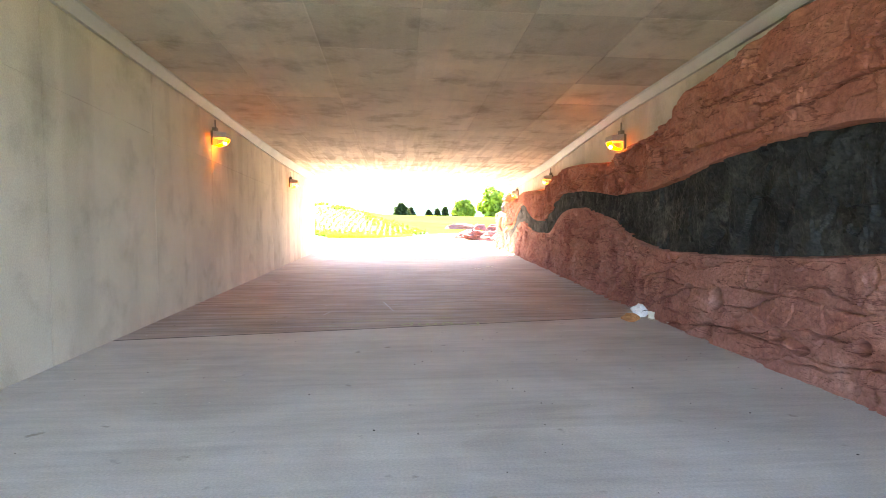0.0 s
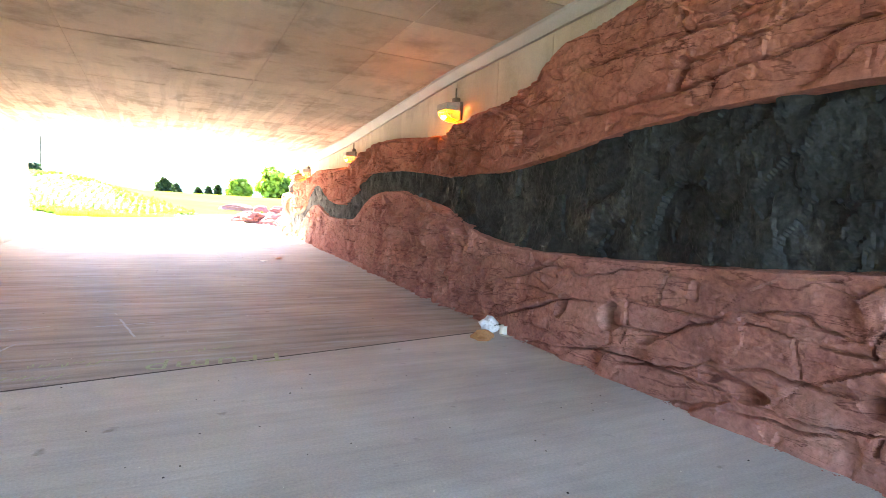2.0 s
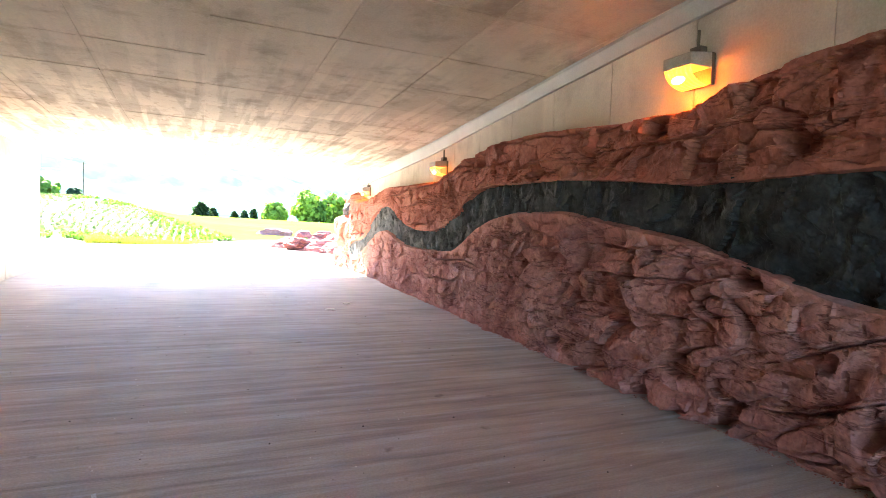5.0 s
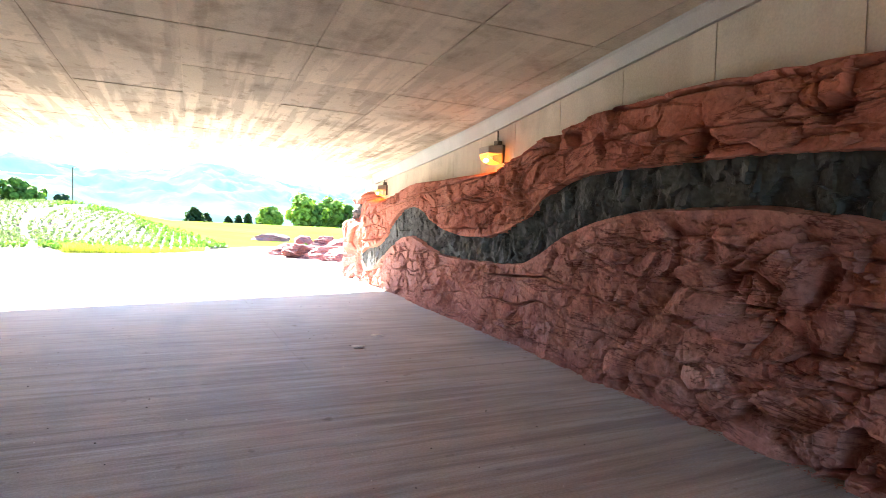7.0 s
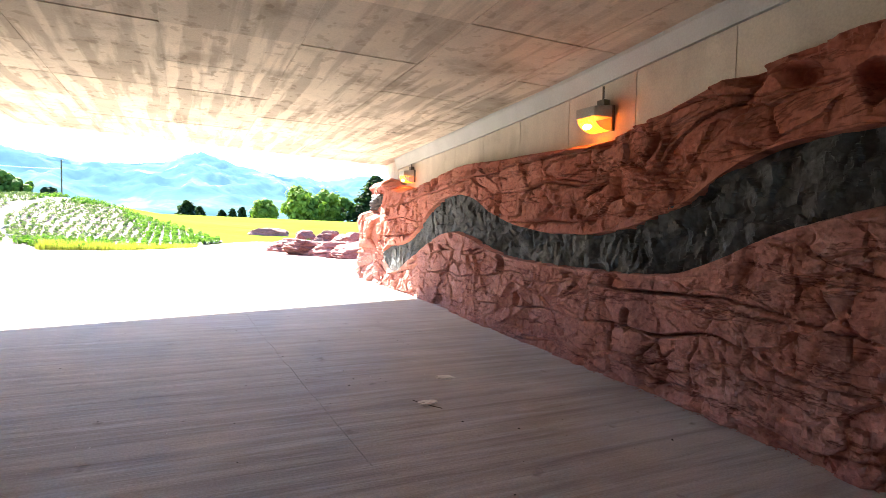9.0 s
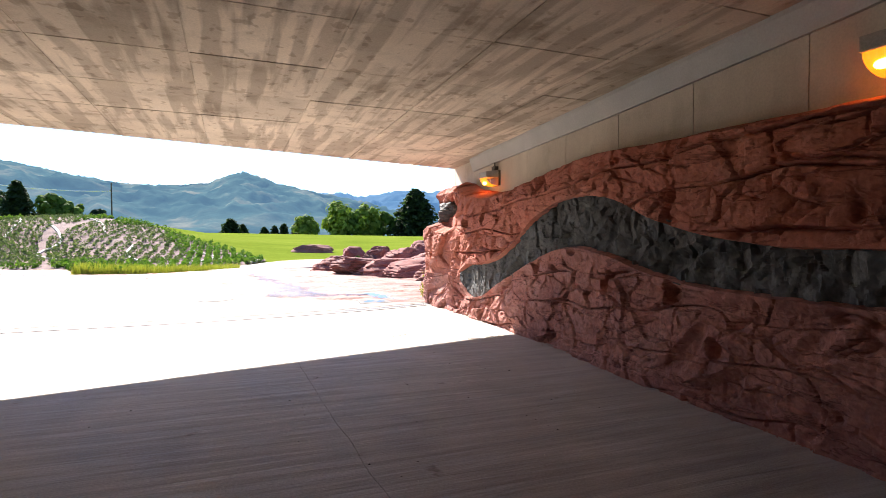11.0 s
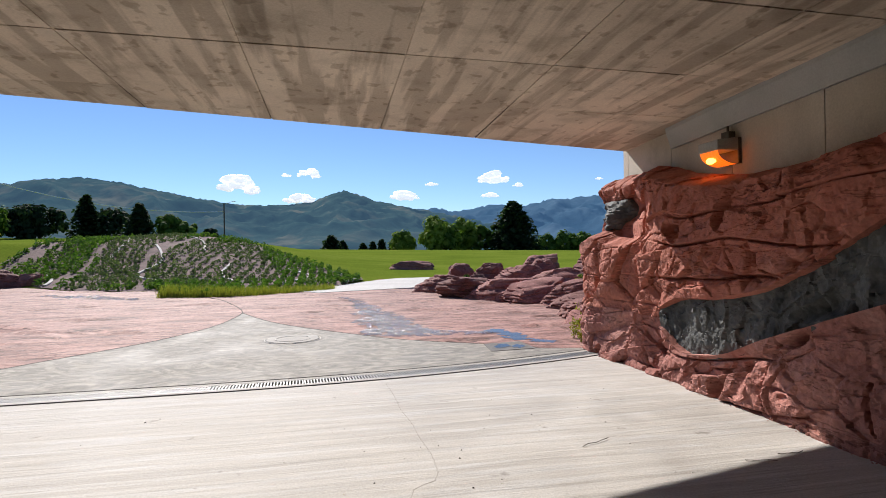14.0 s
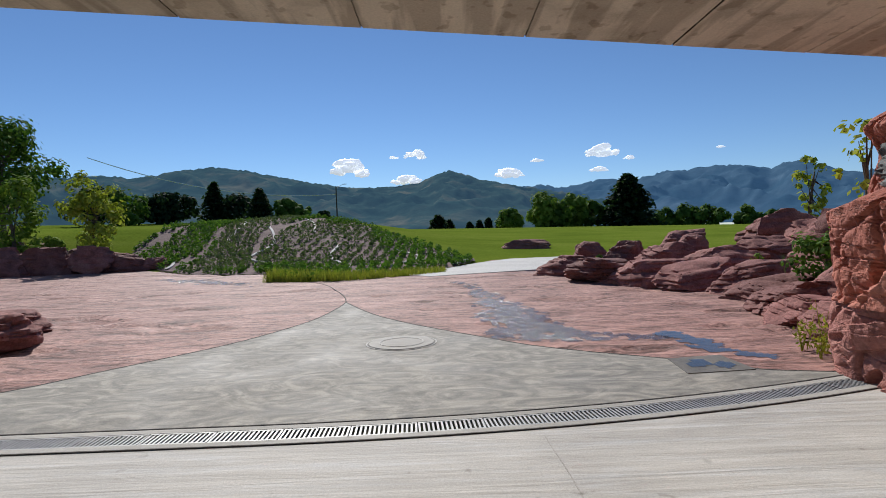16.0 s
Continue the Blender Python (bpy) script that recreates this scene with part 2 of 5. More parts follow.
BOULDER = grainy("red_boulder_rock", [(0.25, (0.15, 0.06, 0.052)), (0.5, (0.28, 0.115, 0.098)), (0.8, (0.40, 0.20, 0.17))], 1.8, 0.88, 22, 0.45, 0.02, vary=0.3, relief_big=0.02, chips=3.0)
PINK = grainy("pink_stamped_concrete", [(0.30, (0.17, 0.082, 0.066)), (0.42, (0.30, 0.152, 0.122)), (0.55, (0.40, 0.212, 0.173)), (0.75, (0.50, 0.305, 0.255))], 1.1, 0.75, 9, 0.5, 0.03, (0.8, 1.6, 1), relief_big=0.15, veins=1.1)
DIRT_LINE = grainy("joint_dirt", [(0.3, (0.05, 0.045, 0.04)), (0.7, (0.10, 0.09, 0.08))], 5, 0.95)
GRASS = grainy("mown_grass", [(0.3, (0.095, 0.14, 0.018)), (0.5, (0.135, 0.185, 0.024)), (0.75, (0.18, 0.22, 0.038))], 0.12, 0.95, 7, 0.3, 0.03, (1, 1.8, 1), spec=0.0)
MULCH = grainy("bark_mulch", [(0.3, (0.095, 0.058, 0.056)), (0.6, (0.18, 0.112, 0.106)), (0.8, (0.27, 0.185, 0.172))], 1.2, 0.95, 14, 0.5, 0.03)
STEEL = grainy("galvanised_steel", [(0.3, (0.26, 0.26, 0.26)), (0.7, (0.38, 0.38, 0.37))], 4, 0.55, 80, 0.15, 0.001, metal=0.25)
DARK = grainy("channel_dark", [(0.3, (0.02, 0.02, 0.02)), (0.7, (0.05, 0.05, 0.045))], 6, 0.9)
BRONZE = grainy("lamp_housing_bronze", [(0.3, (0.09, 0.075, 0.06)), (0.7, (0.15, 0.13, 0.105))], 8, 0.5, 70, 0.2, 0.001, metal=0.3)
LAMP_GREY = grainy("lamp_housing_grey", [(0.3, (0.30, 0.29, 0.26)), (0.7, (0.40, 0.385, 0.35))], 8, 0.5, 70, 0.2, 0.001)
SODIUM = glow("sodium_lens", (1.0, 0.18, 0.008), 0.7)
HOT = glow("sodium_core", (1.0, 0.30, 0.03), 9.0)
LEAF_OAK = leafy("leaf_mid_green", (0.045, 0.10, 0.016), (0.11, 0.18, 0.035))
LEAF_LIGHT = leafy("leaf_light_green", (0.09, 0.16, 0.02), (0.20, 0.27, 0.05))
LEAF_DARK = leafy("needle_dark_green", (0.012, 0.028, 0.014), (0.03, 0.055, 0.025))
LEAF_SAGE = leafy("leaf_sage", (0.06, 0.095, 0.042), (0.12, 0.155, 0.075))
LEAF_YELLOW = leafy("leaf_yellow_green", (0.20, 0.25, 0.03), (0.36, 0.38, 0.07))
LEAF_BED = leafy("leaf_bed", (0.045, 0.115, 0.018), (0.13, 0.22, 0.042))
SEDGE = leafy("sedge_blade", (0.16, 0.20, 0.03), (0.34, 0.34, 0.07))
BARK = grainy("bark", [(0.3, (0.07, 0.055, 0.04)), (0.7, (0.16, 0.13, 0.10))], 6, 0.95, 40, 0.4, 0.01, (1, 1, 0.25))
WHITE_ROCK = grainy("pale_gravel", [(0.3, (0.42, 0.39, 0.36)), (0.7, (0.68, 0.65, 0.62))], 6, 0.9, 30, 0.4, 0.02)
PLASTIC = grainy("white_plastic_bag", [(0.3, (0.68, 0.68, 0.7)), (0.7, (0.85, 0.85, 0.86))], 9, 0.4, 50, 0.1, 0.002)
KRAFT = grainy("brown_paper", [(0.3, (0.36, 0.15, 0.06)), (0.7, (0.52, 0.25, 0.11))], 12, 0.85, 60, 0.2, 0.002)
PAPER = grainy("cream_paper", [(0.3, (0.74, 0.71, 0.62)), (0.7, (0.86, 0.83, 0.74))], 12, 0.8, 60, 0.1, 0.001)
CHALK = grainy("green_chalk", [(0.3, (0.42, 0.47, 0.28)), (0.7, (0.55, 0.60, 0.38))], 20, 0.95, 90, 0.5, 0.001)
CHALK_WHITE = grainy("white_chalk", [(0.3, (0.52, 0.52, 0.53)), (0.7, (0.66, 0.66, 0.67))], 20, 0.95, 90, 0.5, 0.001)
# emission paints the clouds white where the sun behind leaves them grey
CLOUD = glow("glowing_cloud", (0.86, 0.88, 0.92), 0.56)
WOOD_POLE = grainy("weathered_pole_wood", [(0.3, (0.06, 0.05, 0.045)), (0.7, (0.12, 0.10, 0.09))], 3, 0.9)
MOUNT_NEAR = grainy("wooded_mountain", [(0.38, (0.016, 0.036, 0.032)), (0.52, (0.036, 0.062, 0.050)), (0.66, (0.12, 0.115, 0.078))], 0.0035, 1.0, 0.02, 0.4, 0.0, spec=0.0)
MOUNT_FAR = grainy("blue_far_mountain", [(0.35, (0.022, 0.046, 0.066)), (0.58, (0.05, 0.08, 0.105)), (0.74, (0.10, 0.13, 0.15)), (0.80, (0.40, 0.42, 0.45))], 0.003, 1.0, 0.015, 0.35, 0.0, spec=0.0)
for hazy, veil in ((MOUNT_NEAR, (0.024, 0.050, 0.080)), (MOUNT_FAR, (0.026, 0.062, 0.118))):        # distance haze painted onto both ranges: bluish colours and a faint blue emission
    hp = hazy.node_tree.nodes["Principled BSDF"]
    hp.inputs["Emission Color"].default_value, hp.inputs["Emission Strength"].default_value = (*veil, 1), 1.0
wet, wnt, wp = blank("shallow_water")
wp.inputs["Base Color"].default_value = (0.10, 0.10, 0.145, 1)
wp.inputs["Roughness"].default_value = 0.16
wp.inputs["Alpha"].default_value = 0.6
wp.inputs["Specular IOR Level"].default_value = 1.0
wnt.links.new(bump(wnt, noise_tex(wnt, 16, 4, 0.75), 1.0, 0.03), wp.inputs["Normal"])
WATER = wet
calm, cnt, cp = blank("still_water")
cp.inputs["Base Color"].default_value = (0.06, 0.055, 0.05, 1)
cp.inputs["Roughness"].default_value = 0.03
cp.inputs["Alpha"].default_value = 0.75
cp.inputs["Specular IOR Level"].default_value = 0.6
cnt.links.new(bump(cnt, noise_tex(cnt, 14, 2, 0.5), 0.15, 0.003), cp.inputs["Normal"])
STILL = calm


# ---- mesh helpers ----
def mesh_of(name, verts, faces, material, smooth=False):
    me = bpy.data.meshes.new(name)
    me.from_pydata([tuple(v) for v in verts], [], [tuple(f) for f in faces])
    me.materials.append(material)
    if smooth:
        me.polygons.foreach_set("use_smooth", [True] * len(me.polygons))
    me.update()
    return me


def solid(name, verts, faces, material, parent=None, label="", smooth=False):
    ob = new(name, mesh_of(name, verts, faces, material, smooth))
    if parent is not None:
        ob.parent = parent
    return tagged(ob, label)


def part(name, bm, material, parent=None, label="", smooth=False):
    me = bpy.data.meshes.new(name)
    bm.to_mesh(me)
    bm.free()
    me.materials.append(material)
    if smooth:
        me.polygons.foreach_set("use_smooth", [True] * len(me.polygons))
    ob = new(name, me)
    if parent is not None:
        ob.parent = parent
    return tagged(ob, label)


def empty_at(name, x, y, z, turn=0.0):
    ob = new(name)
    ob.matrix_world = pose(x, y, z, 0, 0, turn)
    return ob


def box_bm(sx, sy, sz, at=(0, 0, 0), bevel=0.0, bm=None):
    bm = bm or bmesh.new()
    made = bmesh.ops.create_cube(bm, size=1.0, matrix=Matrix.Translation(at) @ Matrix.Diagonal((sx, sy, sz, 1)))
    if bevel:
        es = list({e for v in made["verts"] for e in v.link_edges})
        bmesh.ops.bevel(bm, geom=es, offset=bevel, segments=2, affect="EDGES", profile=0.7)
    return bm


def prism(outline, z0, z1):
    """Vertices and faces of an upright prism over an outline that turns left."""
    n = len(outline)
    verts = [(x, y, z0) for x, y in outline] + [(x, y, z1) for x, y in outline]
    faces = [tuple(range(n - 1, -1, -1)), tuple(range(n, 2 * n))]
    faces += [(i, (i + 1) % n, n + (i + 1) % n, n + i) for i in range(n)]
    return verts, faces


def ribbon(points, width, z, tall=0.006):
    """A thin strip with thickness along a plan line."""
    verts, faces = [], []
    for i, p in enumerate(points):
        a, b = points[max(i - 1, 0)], points[min(i + 1, len(points) - 1)]
        d = Vector((b[0] - a[0], b[1] - a[1], 0)).normalized()
        n = Vector((-d.y, d.x, 0)) * width * 0.5
        zz = z(p[0], p[1]) if callable(z) else z
        for s, h in ((1, 0), (1, tall), (-1, tall), (-1, 0)):
            verts.append((p[0] + s * n.x, p[1] + s * n.y, zz + h))
    for i in range(len(points) - 1):
        for k in range(4):
            faces.append((4 * i + k, 4 * i + (k + 1) % 4, 4 * i + 4 + (k + 1) % 4, 4 * i + 4 + k))
    return verts, faces


def smooth_line(points, step=0.25):
    """Points along a smooth curve through the given ones."""
    out = []
    for i in range(len(points) - 1):
        p0, p1, p2, p3 = (Vector(points[min(max(k, 0), len(points) - 1)]) for k in (i - 1, i, i + 1, i + 2))
        n = max(2, int((p2 - p1).length / step))
        for j in range(n):
            t = j / n
            out.append(0.5 * (2 * p1 + (p2 - p0) * t + (2 * p0 - 5 * p1 + 4 * p2 - p3) * t * t + (3 * p1 - p0 - 3 * p2 + p3) * t ** 3))
    out.append(Vector(points[-1]))
    return out


def fbm(x, y, z, octaves=4):
    return noise.fractal(Vector((x, y, z)), 1.0, 2.0, octaves)


# ---- the plan ----
LEFT = -3.42                     # face of the plain concrete wall
BACK = -1.6                      # the tunnel's other mouth, unseen; its place tunes the light let in
WALL_Y = [-4.0, 7.0, 10.0, 13.0, 16.5, 22.6, 25.2]
WALL_X = [3.98, 3.99, 4.03, 4.25, 4.50, 4.86, 5.05]


def wall_x(y):
    """Face of the concrete wall behind the rock."""
    return float(np.interp(y, WALL_Y, WALL_X))


def ceiling_z(y, x=0.8):
    return float(np.interp(y, [-4.0, 7.3, 11.4, 16.5, 24.9], [4.35, 3.60, 3.38, 3.15, 2.91])) - float(np.interp(y, [14.0, 24.0], [0.012, 0.024])) * (x - 0.8)


def lip_y(x):
    """The skewed front edge of the ceiling."""
    return 23.45 + (x + 3.42) * 0.172


def drain_y(x):
    """The middle of the trench drain, which bends slightly."""
    return 23.98 + 0.0158 * max(0.0, x + 1.0) ** 2.3


def joint_y(x):
    return 7.42 + 0.155 * x


def ground_z(x, y):
    """The lie of the land beyond the paving."""
    front = 40.5 + 0.68 * max(0.0, -x - 5.5) if x < 3 else 44.0          # where the paving ends
    front = min(front, 47.5)
    rise = max(0.0, y - max(front, 44.0))
    z = -0.12 if y < front else -0.12 + min(0.08, 0.08 * (y - front))
    z += (0.027 - 0.00034 * x) * min(rise, 60)
    hill = math.exp(-(((x + 10.5) / 11.0) ** 2 + ((y - 61.0) / 14.0) ** 2))
    z += 2.15 * hill * min(1.0, max(0.0, (y - front) / 9.0))
    z += 1.5 * min(1.0, max(0.0, (-x - 14.0) / 9.0)) * min(1.0, max(0.0, (y - 47.0) / 6.0))
    z += 0.75 * min(1.0, max(0.0, (x - 7.5) / 4.0)) * min(1.0, max(0.0, (y - 26.0) / 4.0)) * max(0.0, min(1.0, (46 - y) / 8.0))
    if y > 115:
        z -= (y - 115) * 0.03
    return z


# ---- ground ----
def build_ground():
    near = np.arange(-40, 60.1, 1.0)
    xs = np.concatenate([-np.geomspace(3500, 42, 26), near, np.geomspace(62, 3500, 26)])
    ys = np.concatenate([-np.geomspace(3000, 12, 14), np.arange(-8, 120, 1.0), np.geomspace(122, 3600, 26)])
    verts = [(x, y, ground_z(x, y)) for y in ys for x in xs]
    w = len(xs)
    faces = [(j * w + i, j * w + i + 1, j * w + w + i + 1, j * w + w + i) for j in range(len(ys) - 1) for i in range(w - 1)]
    ob = solid("ground", verts, faces, GRASS, smooth=True)
    tagged(ob, "mown green lawn rising gently to a low crest", "lawn", kind="structure")


build_ground()

# tunnel floor in two pours with a joint between them
floor = empty_at("floor", 0, 8, 0)
tagged(floor, "broomed grey concrete floor of the underpass", "floor", kind="structure")


def slab(name, edge_a, edge_b, material, label, z=0.0):
    """A slab between two lines across the tunnel."""
    xs = np.linspace(LEFT - 0.2, 5.0, 18)
    out = [(x, edge_a(x)) for x in xs] + [(x, edge_b(x)) for x in xs[::-1]]
    v, f = prism(out, -0.2, z)
    ob = solid(name, v, f, material, None, label)
    ob.parent = floor
    ob.matrix_parent_inverse = floor.matrix_world.inverted()
    return ob


slab("slab", lambda x: -12.0, lambda x: joint_y(x) - 0.006, FLOOR_PALE, "pale grey concrete slab")
slab("slab", lambda x: joint_y(x) + 0.006, lambda x: drain_y(x) - 0.20, FLOOR_BROWN, "brownish ribbed concrete slab")

v, f = ribbon([(x, joint_y(x)) for x in np.linspace(LEFT, 3.9, 60)], 0.024, -0.004, 0.0055)
tagged(solid("trim", v, f, DIRT_LINE), "dark dirt-filled joint between two floor pours", "joint", kind="structure")

# paving outside: pink stamped concrete, a grey swirled apron on it, a pale path
pink_out = [(-30, 22.6), (4.2, 22.6), (9, 22.6), (9, 33), (7.4, 47), (4, 47), (2.0, 42.4), (1.1, 40.4), (-0.8, 38.4), (-2.1, 37.3), (-3.4, 36.9), (-4.7, 37.4), (-5.7, 40.6), (-9.6, 42.5), (-11.8, 45.0), (-14.5, 47.5), (-30, 47.5)]


def inside(x, y, outline):
    hit, n = False, len(outline)
    for i in range(n):
        (x1, y1), (x2, y2) = outline[i], outline[i - 1]
        if (y1 > y) != (y2 > y) and x < (x2 - x1) * (y - y1) / (y2 - y1) + x1:
            hit = not hit
    return hit


def build_pink():
    step = 0.10
    xs, ys = np.arange(-20, 8.8, step), np.arange(24.0, 47, step)
    index, verts, faces = {}, [], []

    def vid(i, j):
        if (i, j) not in index:
            x, y = xs[i], ys[j]
            t = 2.4 * fbm(x * 0.45, y * 1.0, 3.1, 4)
            f = t - math.floor(t)
            h = 0.042 * (math.floor(t) + min(1.0, f * 5)) + 0.012 * fbm(x * 2.5, y * 3.5, 5.0, 3)
            index[i, j] = len(verts)
            verts.append((x, y, max(-0.09, min(h, 0.0)) - 0.002))
        return index[i, j]
    for j in range(len(ys) - 1):
        for i in range(len(xs) - 1):
            cx, cy = xs[i] + step / 2, ys[j] + step / 2
            if inside(cx, cy, pink_out) and cy > drain_y(min(max(cx, -4), 4.5)) + 0.3:
                faces.append((vid(i, j), vid(i + 1, j), vid(i + 1, j + 1), vid(i, j + 1)))
    ob = solid("pavement_1", verts, faces, PINK, smooth=True)
    tagged(ob, "pink stamped concrete paving textured like slickrock", "paving", kind="structure")


build_pink()

edge_w = smooth_line([(-6.2, 24.3), (-4.4, 24.9), (-3.61, 25.40), (-2.99, 26.24), (-2.16, 27.41), (-1.69, 28.44), (-1.39, 29.45), (-1.25, 30.79), (-1.24, 31.55)])
edge_e = smooth_line([(-1.24, 31.55), (-0.60, 30.03), (0.0, 28.96), (0.73, 27.99), (1.39, 27.20), (1.83, 26.69), (2.51, 26.17), (3.14, 25.77), (3.65, 25.3), (4.36, 25.06), (5.2, 24.95)])
apron = [(p.x, p.y) for p in edge_w] + [(p.x, p.y) for p in edge_e[1:]] + [(x, drain_y(x) + 0.20) for x in np.linspace(4.9, -5.2, 30)]
v, f = prism(apron[::-1], -0.15, 0.006)
tagged(solid("pavement_2", v, f, SWIRLED), "grey swirl-finished concrete apron between drain and pink paving", "paving", kind="structure")
for line in (edge_w, edge_e):
    v, f = ribbon([(p.x, p.y) for p in line], 0.022, -0.004, 0.013)
    tagged(solid("trim", v, f, DIRT_LINE), "dark dirt-filled joint between two pavings", "joint", kind="structure")
v, f = ribbon([(p.x, p.y) for p in smooth_line([(-1.24, 31.55), (-1.4, 32.4), (-1.75, 33.6), (-2.5, 35.7), (-3.2, 36.9)])], 0.022, -0.012, 0.016)
tagged(solid("trim", v, f, DIRT_LINE), "dark saw-cut joint across pink paving", "joint", kind="structure")
path_out = [(0.4, 37.3), (2.6, 38.0), (4.78, 38.75), (6.0, 40.5), (7.6, 43.0), (8.3, 44.2), (8.3, 48.0), (6.9, 47.4), (4.0, 45.4), (2.3, 43.2), (1.1, 40.8), (-0.6, 38.6)]
v, f = prism(path_out, -0.15, 0.012)
tagged(solid("pavement_3", v, f, PATH_WHITE), "pale concrete path curving between lawn and boulders", "path", kind="structure")


def film_of_water(name, centre, reach, material, label, step=0.05, z=0.004, seed=0.0, grow=0.35):
    """A thin sheet of water with an uneven edge round a plan line of (x, y, half width)."""
    pts = smooth_line([Vector(c) for c in centre], 0.2)
    x0, x1 = min(p.x - p.z for p in pts) - reach, max(p.x + p.z for p in pts) + reach
    y0, y1 = min(p.y - p.z for p in pts) - reach, max(p.y + p.z for p in pts) + reach
    nx, ny = int((x1 - x0) / step), int((y1 - y0) / step)
    index, verts, faces = {}, [], []

    def vid(i, j):
        if (i, j) not in index:
            index[i, j] = len(verts)
            verts.append((x0 + i * step, y0 + j * step, z))
        return index[i, j]
    for j in range(ny):
        for i in range(nx):
            x, y = x0 + (i + 0.5) * step, y0 + (j + 0.5) * step
            d = min(math.hypot(x - p.x, y - p.y) - p.z for p in pts)
            if d + grow * fbm(x * 1.7, y * 1.7, seed, 5) + 2.6 * grow * max(0.0, noise.noise(Vector((x * 7.0 + 0.6 * y, y * 4.0, seed))) - 0.05) < 0:
                faces.append((vid(i, j), vid(i + 1, j), vid(i + 1, j + 1), vid(i, j + 1)))
    return tagged(solid(name, verts, faces, material, smooth=True), label, "water", kind="structure")


v, f = ribbon([(p.x + 0.02 * noise.noise(Vector((p.y * 2, 1, 1))), p.y) for p in smooth_line([(1.46, 14.5), (1.38, 16.7), (1.30, 19.0), (1.30, 20.8), (1.55, 21.2), (1.50, 22.4), (1.44, 23.75)], 0.1)], 0.008, -0.003, 0.0040)
tagged(solid("trim", v, f, APRON), "faint worn crack running along the floor", "crack", kind="structure")
film_of_water("water", [(1.2, 35.2, 0.1), (1.6, 33.4, 0.16), (1.75, 31.2, 0.28), (1.9, 29.5, 0.5), (2.0, 28.2, 0.62), (2.1, 27.3, 0.5), (2.9, 27.15, 0.25), (3.5, 26.9, 0.12)], 0.7, WATER, "glittering film of water running over pink paving", seed=4.0)
film_of_water("water", [(3.68, 27.1, 0.20), (3.80, 26.6, 0.22), (3.86, 26.1, 0.22), (4.12, 25.72, 0.12)], 0.3, STILL, "still shallow puddle reflecting the sky", seed=7.0, grow=0.1)
film_of_water("water", [(-9.2, 40.2, 0.2), (-7.6, 38.8, 0.45), (-6.2, 37.6, 0.4), (-4.9, 36.6, 0.2)], 0.8, WATER, "bright wet sheen on paving before the bed", seed=12.0, grow=0.6)
film_of_water("water", [(-4.9, 26.3, 0.2), (-5.6, 27.0, 0.3), (-6.8, 27.4, 0.2)], 0.5, WATER, "wet patch on pink paving by a boulder", seed=15.0, grow=0.5)
inlet = solid("inlet_slab", *prism([(3.06, 25.16), (3.74, 25.22), (3.70, 25.84), (3.11, 25.76)], -0.12, 0.012), INLET)
tagged(inlet, "small dark wet concrete inlet slab with standing water", "inlet slab")
film_of_water("water", [(3.30, 25.5, 0.16), (3.50, 25.42, 0.15)], 0.2, STILL, "small puddle on the inlet slab", z=0.016, seed=21.0, grow=0.1)


def manhole():
    ob = empty_at("manhole_cover", 0.22, 27.12, 0.006)
    bm = bmesh.new()
    bmesh.ops.create_cone(bm, cap_ends=True, segments=40, radius1=0.43, radius2=0.42, depth=0.012, matrix=Matrix.Translation((0, 0, 0.006)))
    part("cover", bm, APRON, ob, "worn round lid")
    for r in (0.45, 0.28):
        pts = [(r * math.cos(a), r * math.sin(a)) for a in np.linspace(0, math.tau, 41)]
        v, f = ribbon(pts, 0.018, 0.0 if r > 0.4 else 0.011, 0.006)
        solid("ring", v, f, PATH_WHITE, ob)
    tagged(ob, "pale round manhole cover set in swirled concrete", "manhole")


manhole()


# ---- trench drain ----
def trench_drain():
    ob = empty_at("trench_drain", 0, 24, 0)
    inv = ob.matrix_world.inverted()
    for side in (-1, 1):
        pts = [(x, drain_y(x) + side * 0.155) for x in np.linspace(-5.0, 4.55, 40)]
        v, f = ribbon(pts, 0.088, -0.12, 0.124)
        rail = solid("kerb_strip", v, f, APRON, ob, "pale concrete strip beside the grate")
        rail.matrix_parent_inverse = inv
    for side in (-1, 1):
        v, f = ribbon([(x, drain_y(x) + side * 0.203) for x in np.linspace(-5.0, 4.55, 40)], 0.016, -0.006, 0.0145)
        solid("edge_joint", v, f, DIRT_LINE, ob, "dark dirt-filled joint").matrix_parent_inverse = inv
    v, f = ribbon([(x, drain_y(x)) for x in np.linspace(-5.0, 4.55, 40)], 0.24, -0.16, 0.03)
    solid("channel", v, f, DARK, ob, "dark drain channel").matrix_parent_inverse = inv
    bm = box_bm(0.49, 0.018, 0.022, (0, 0.098, -0.011))
    box_bm(0.49, 0.018, 0.022, (0, -0.098, -0.011), bm=bm)
    for k in range(15):
        box_bm(0.016, 0.18, 0.02, (-0.238 + k * 0.034, 0, -0.012), bm=bm)
    me = bpy.data.meshes.new("grate")
    bm.to_mesh(me)
    bm.free()
    me.materials.append(STEEL)
    for k in range(19):
        x = -4.7 + k * 0.5
        g = new("grate", me)
        g.parent, g.matrix_parent_inverse = ob, inv
        slope = math.degrees(math.atan2(drain_y(x + 0.25) - drain_y(x - 0.25), 0.5))
        g.matrix_basis = pose(x, drain_y(x), 0.002, 0, 0, slope)
    tagged(ob, "long slotted galvanised trench drain across the tunnel mouth", "drain")


trench_drain()


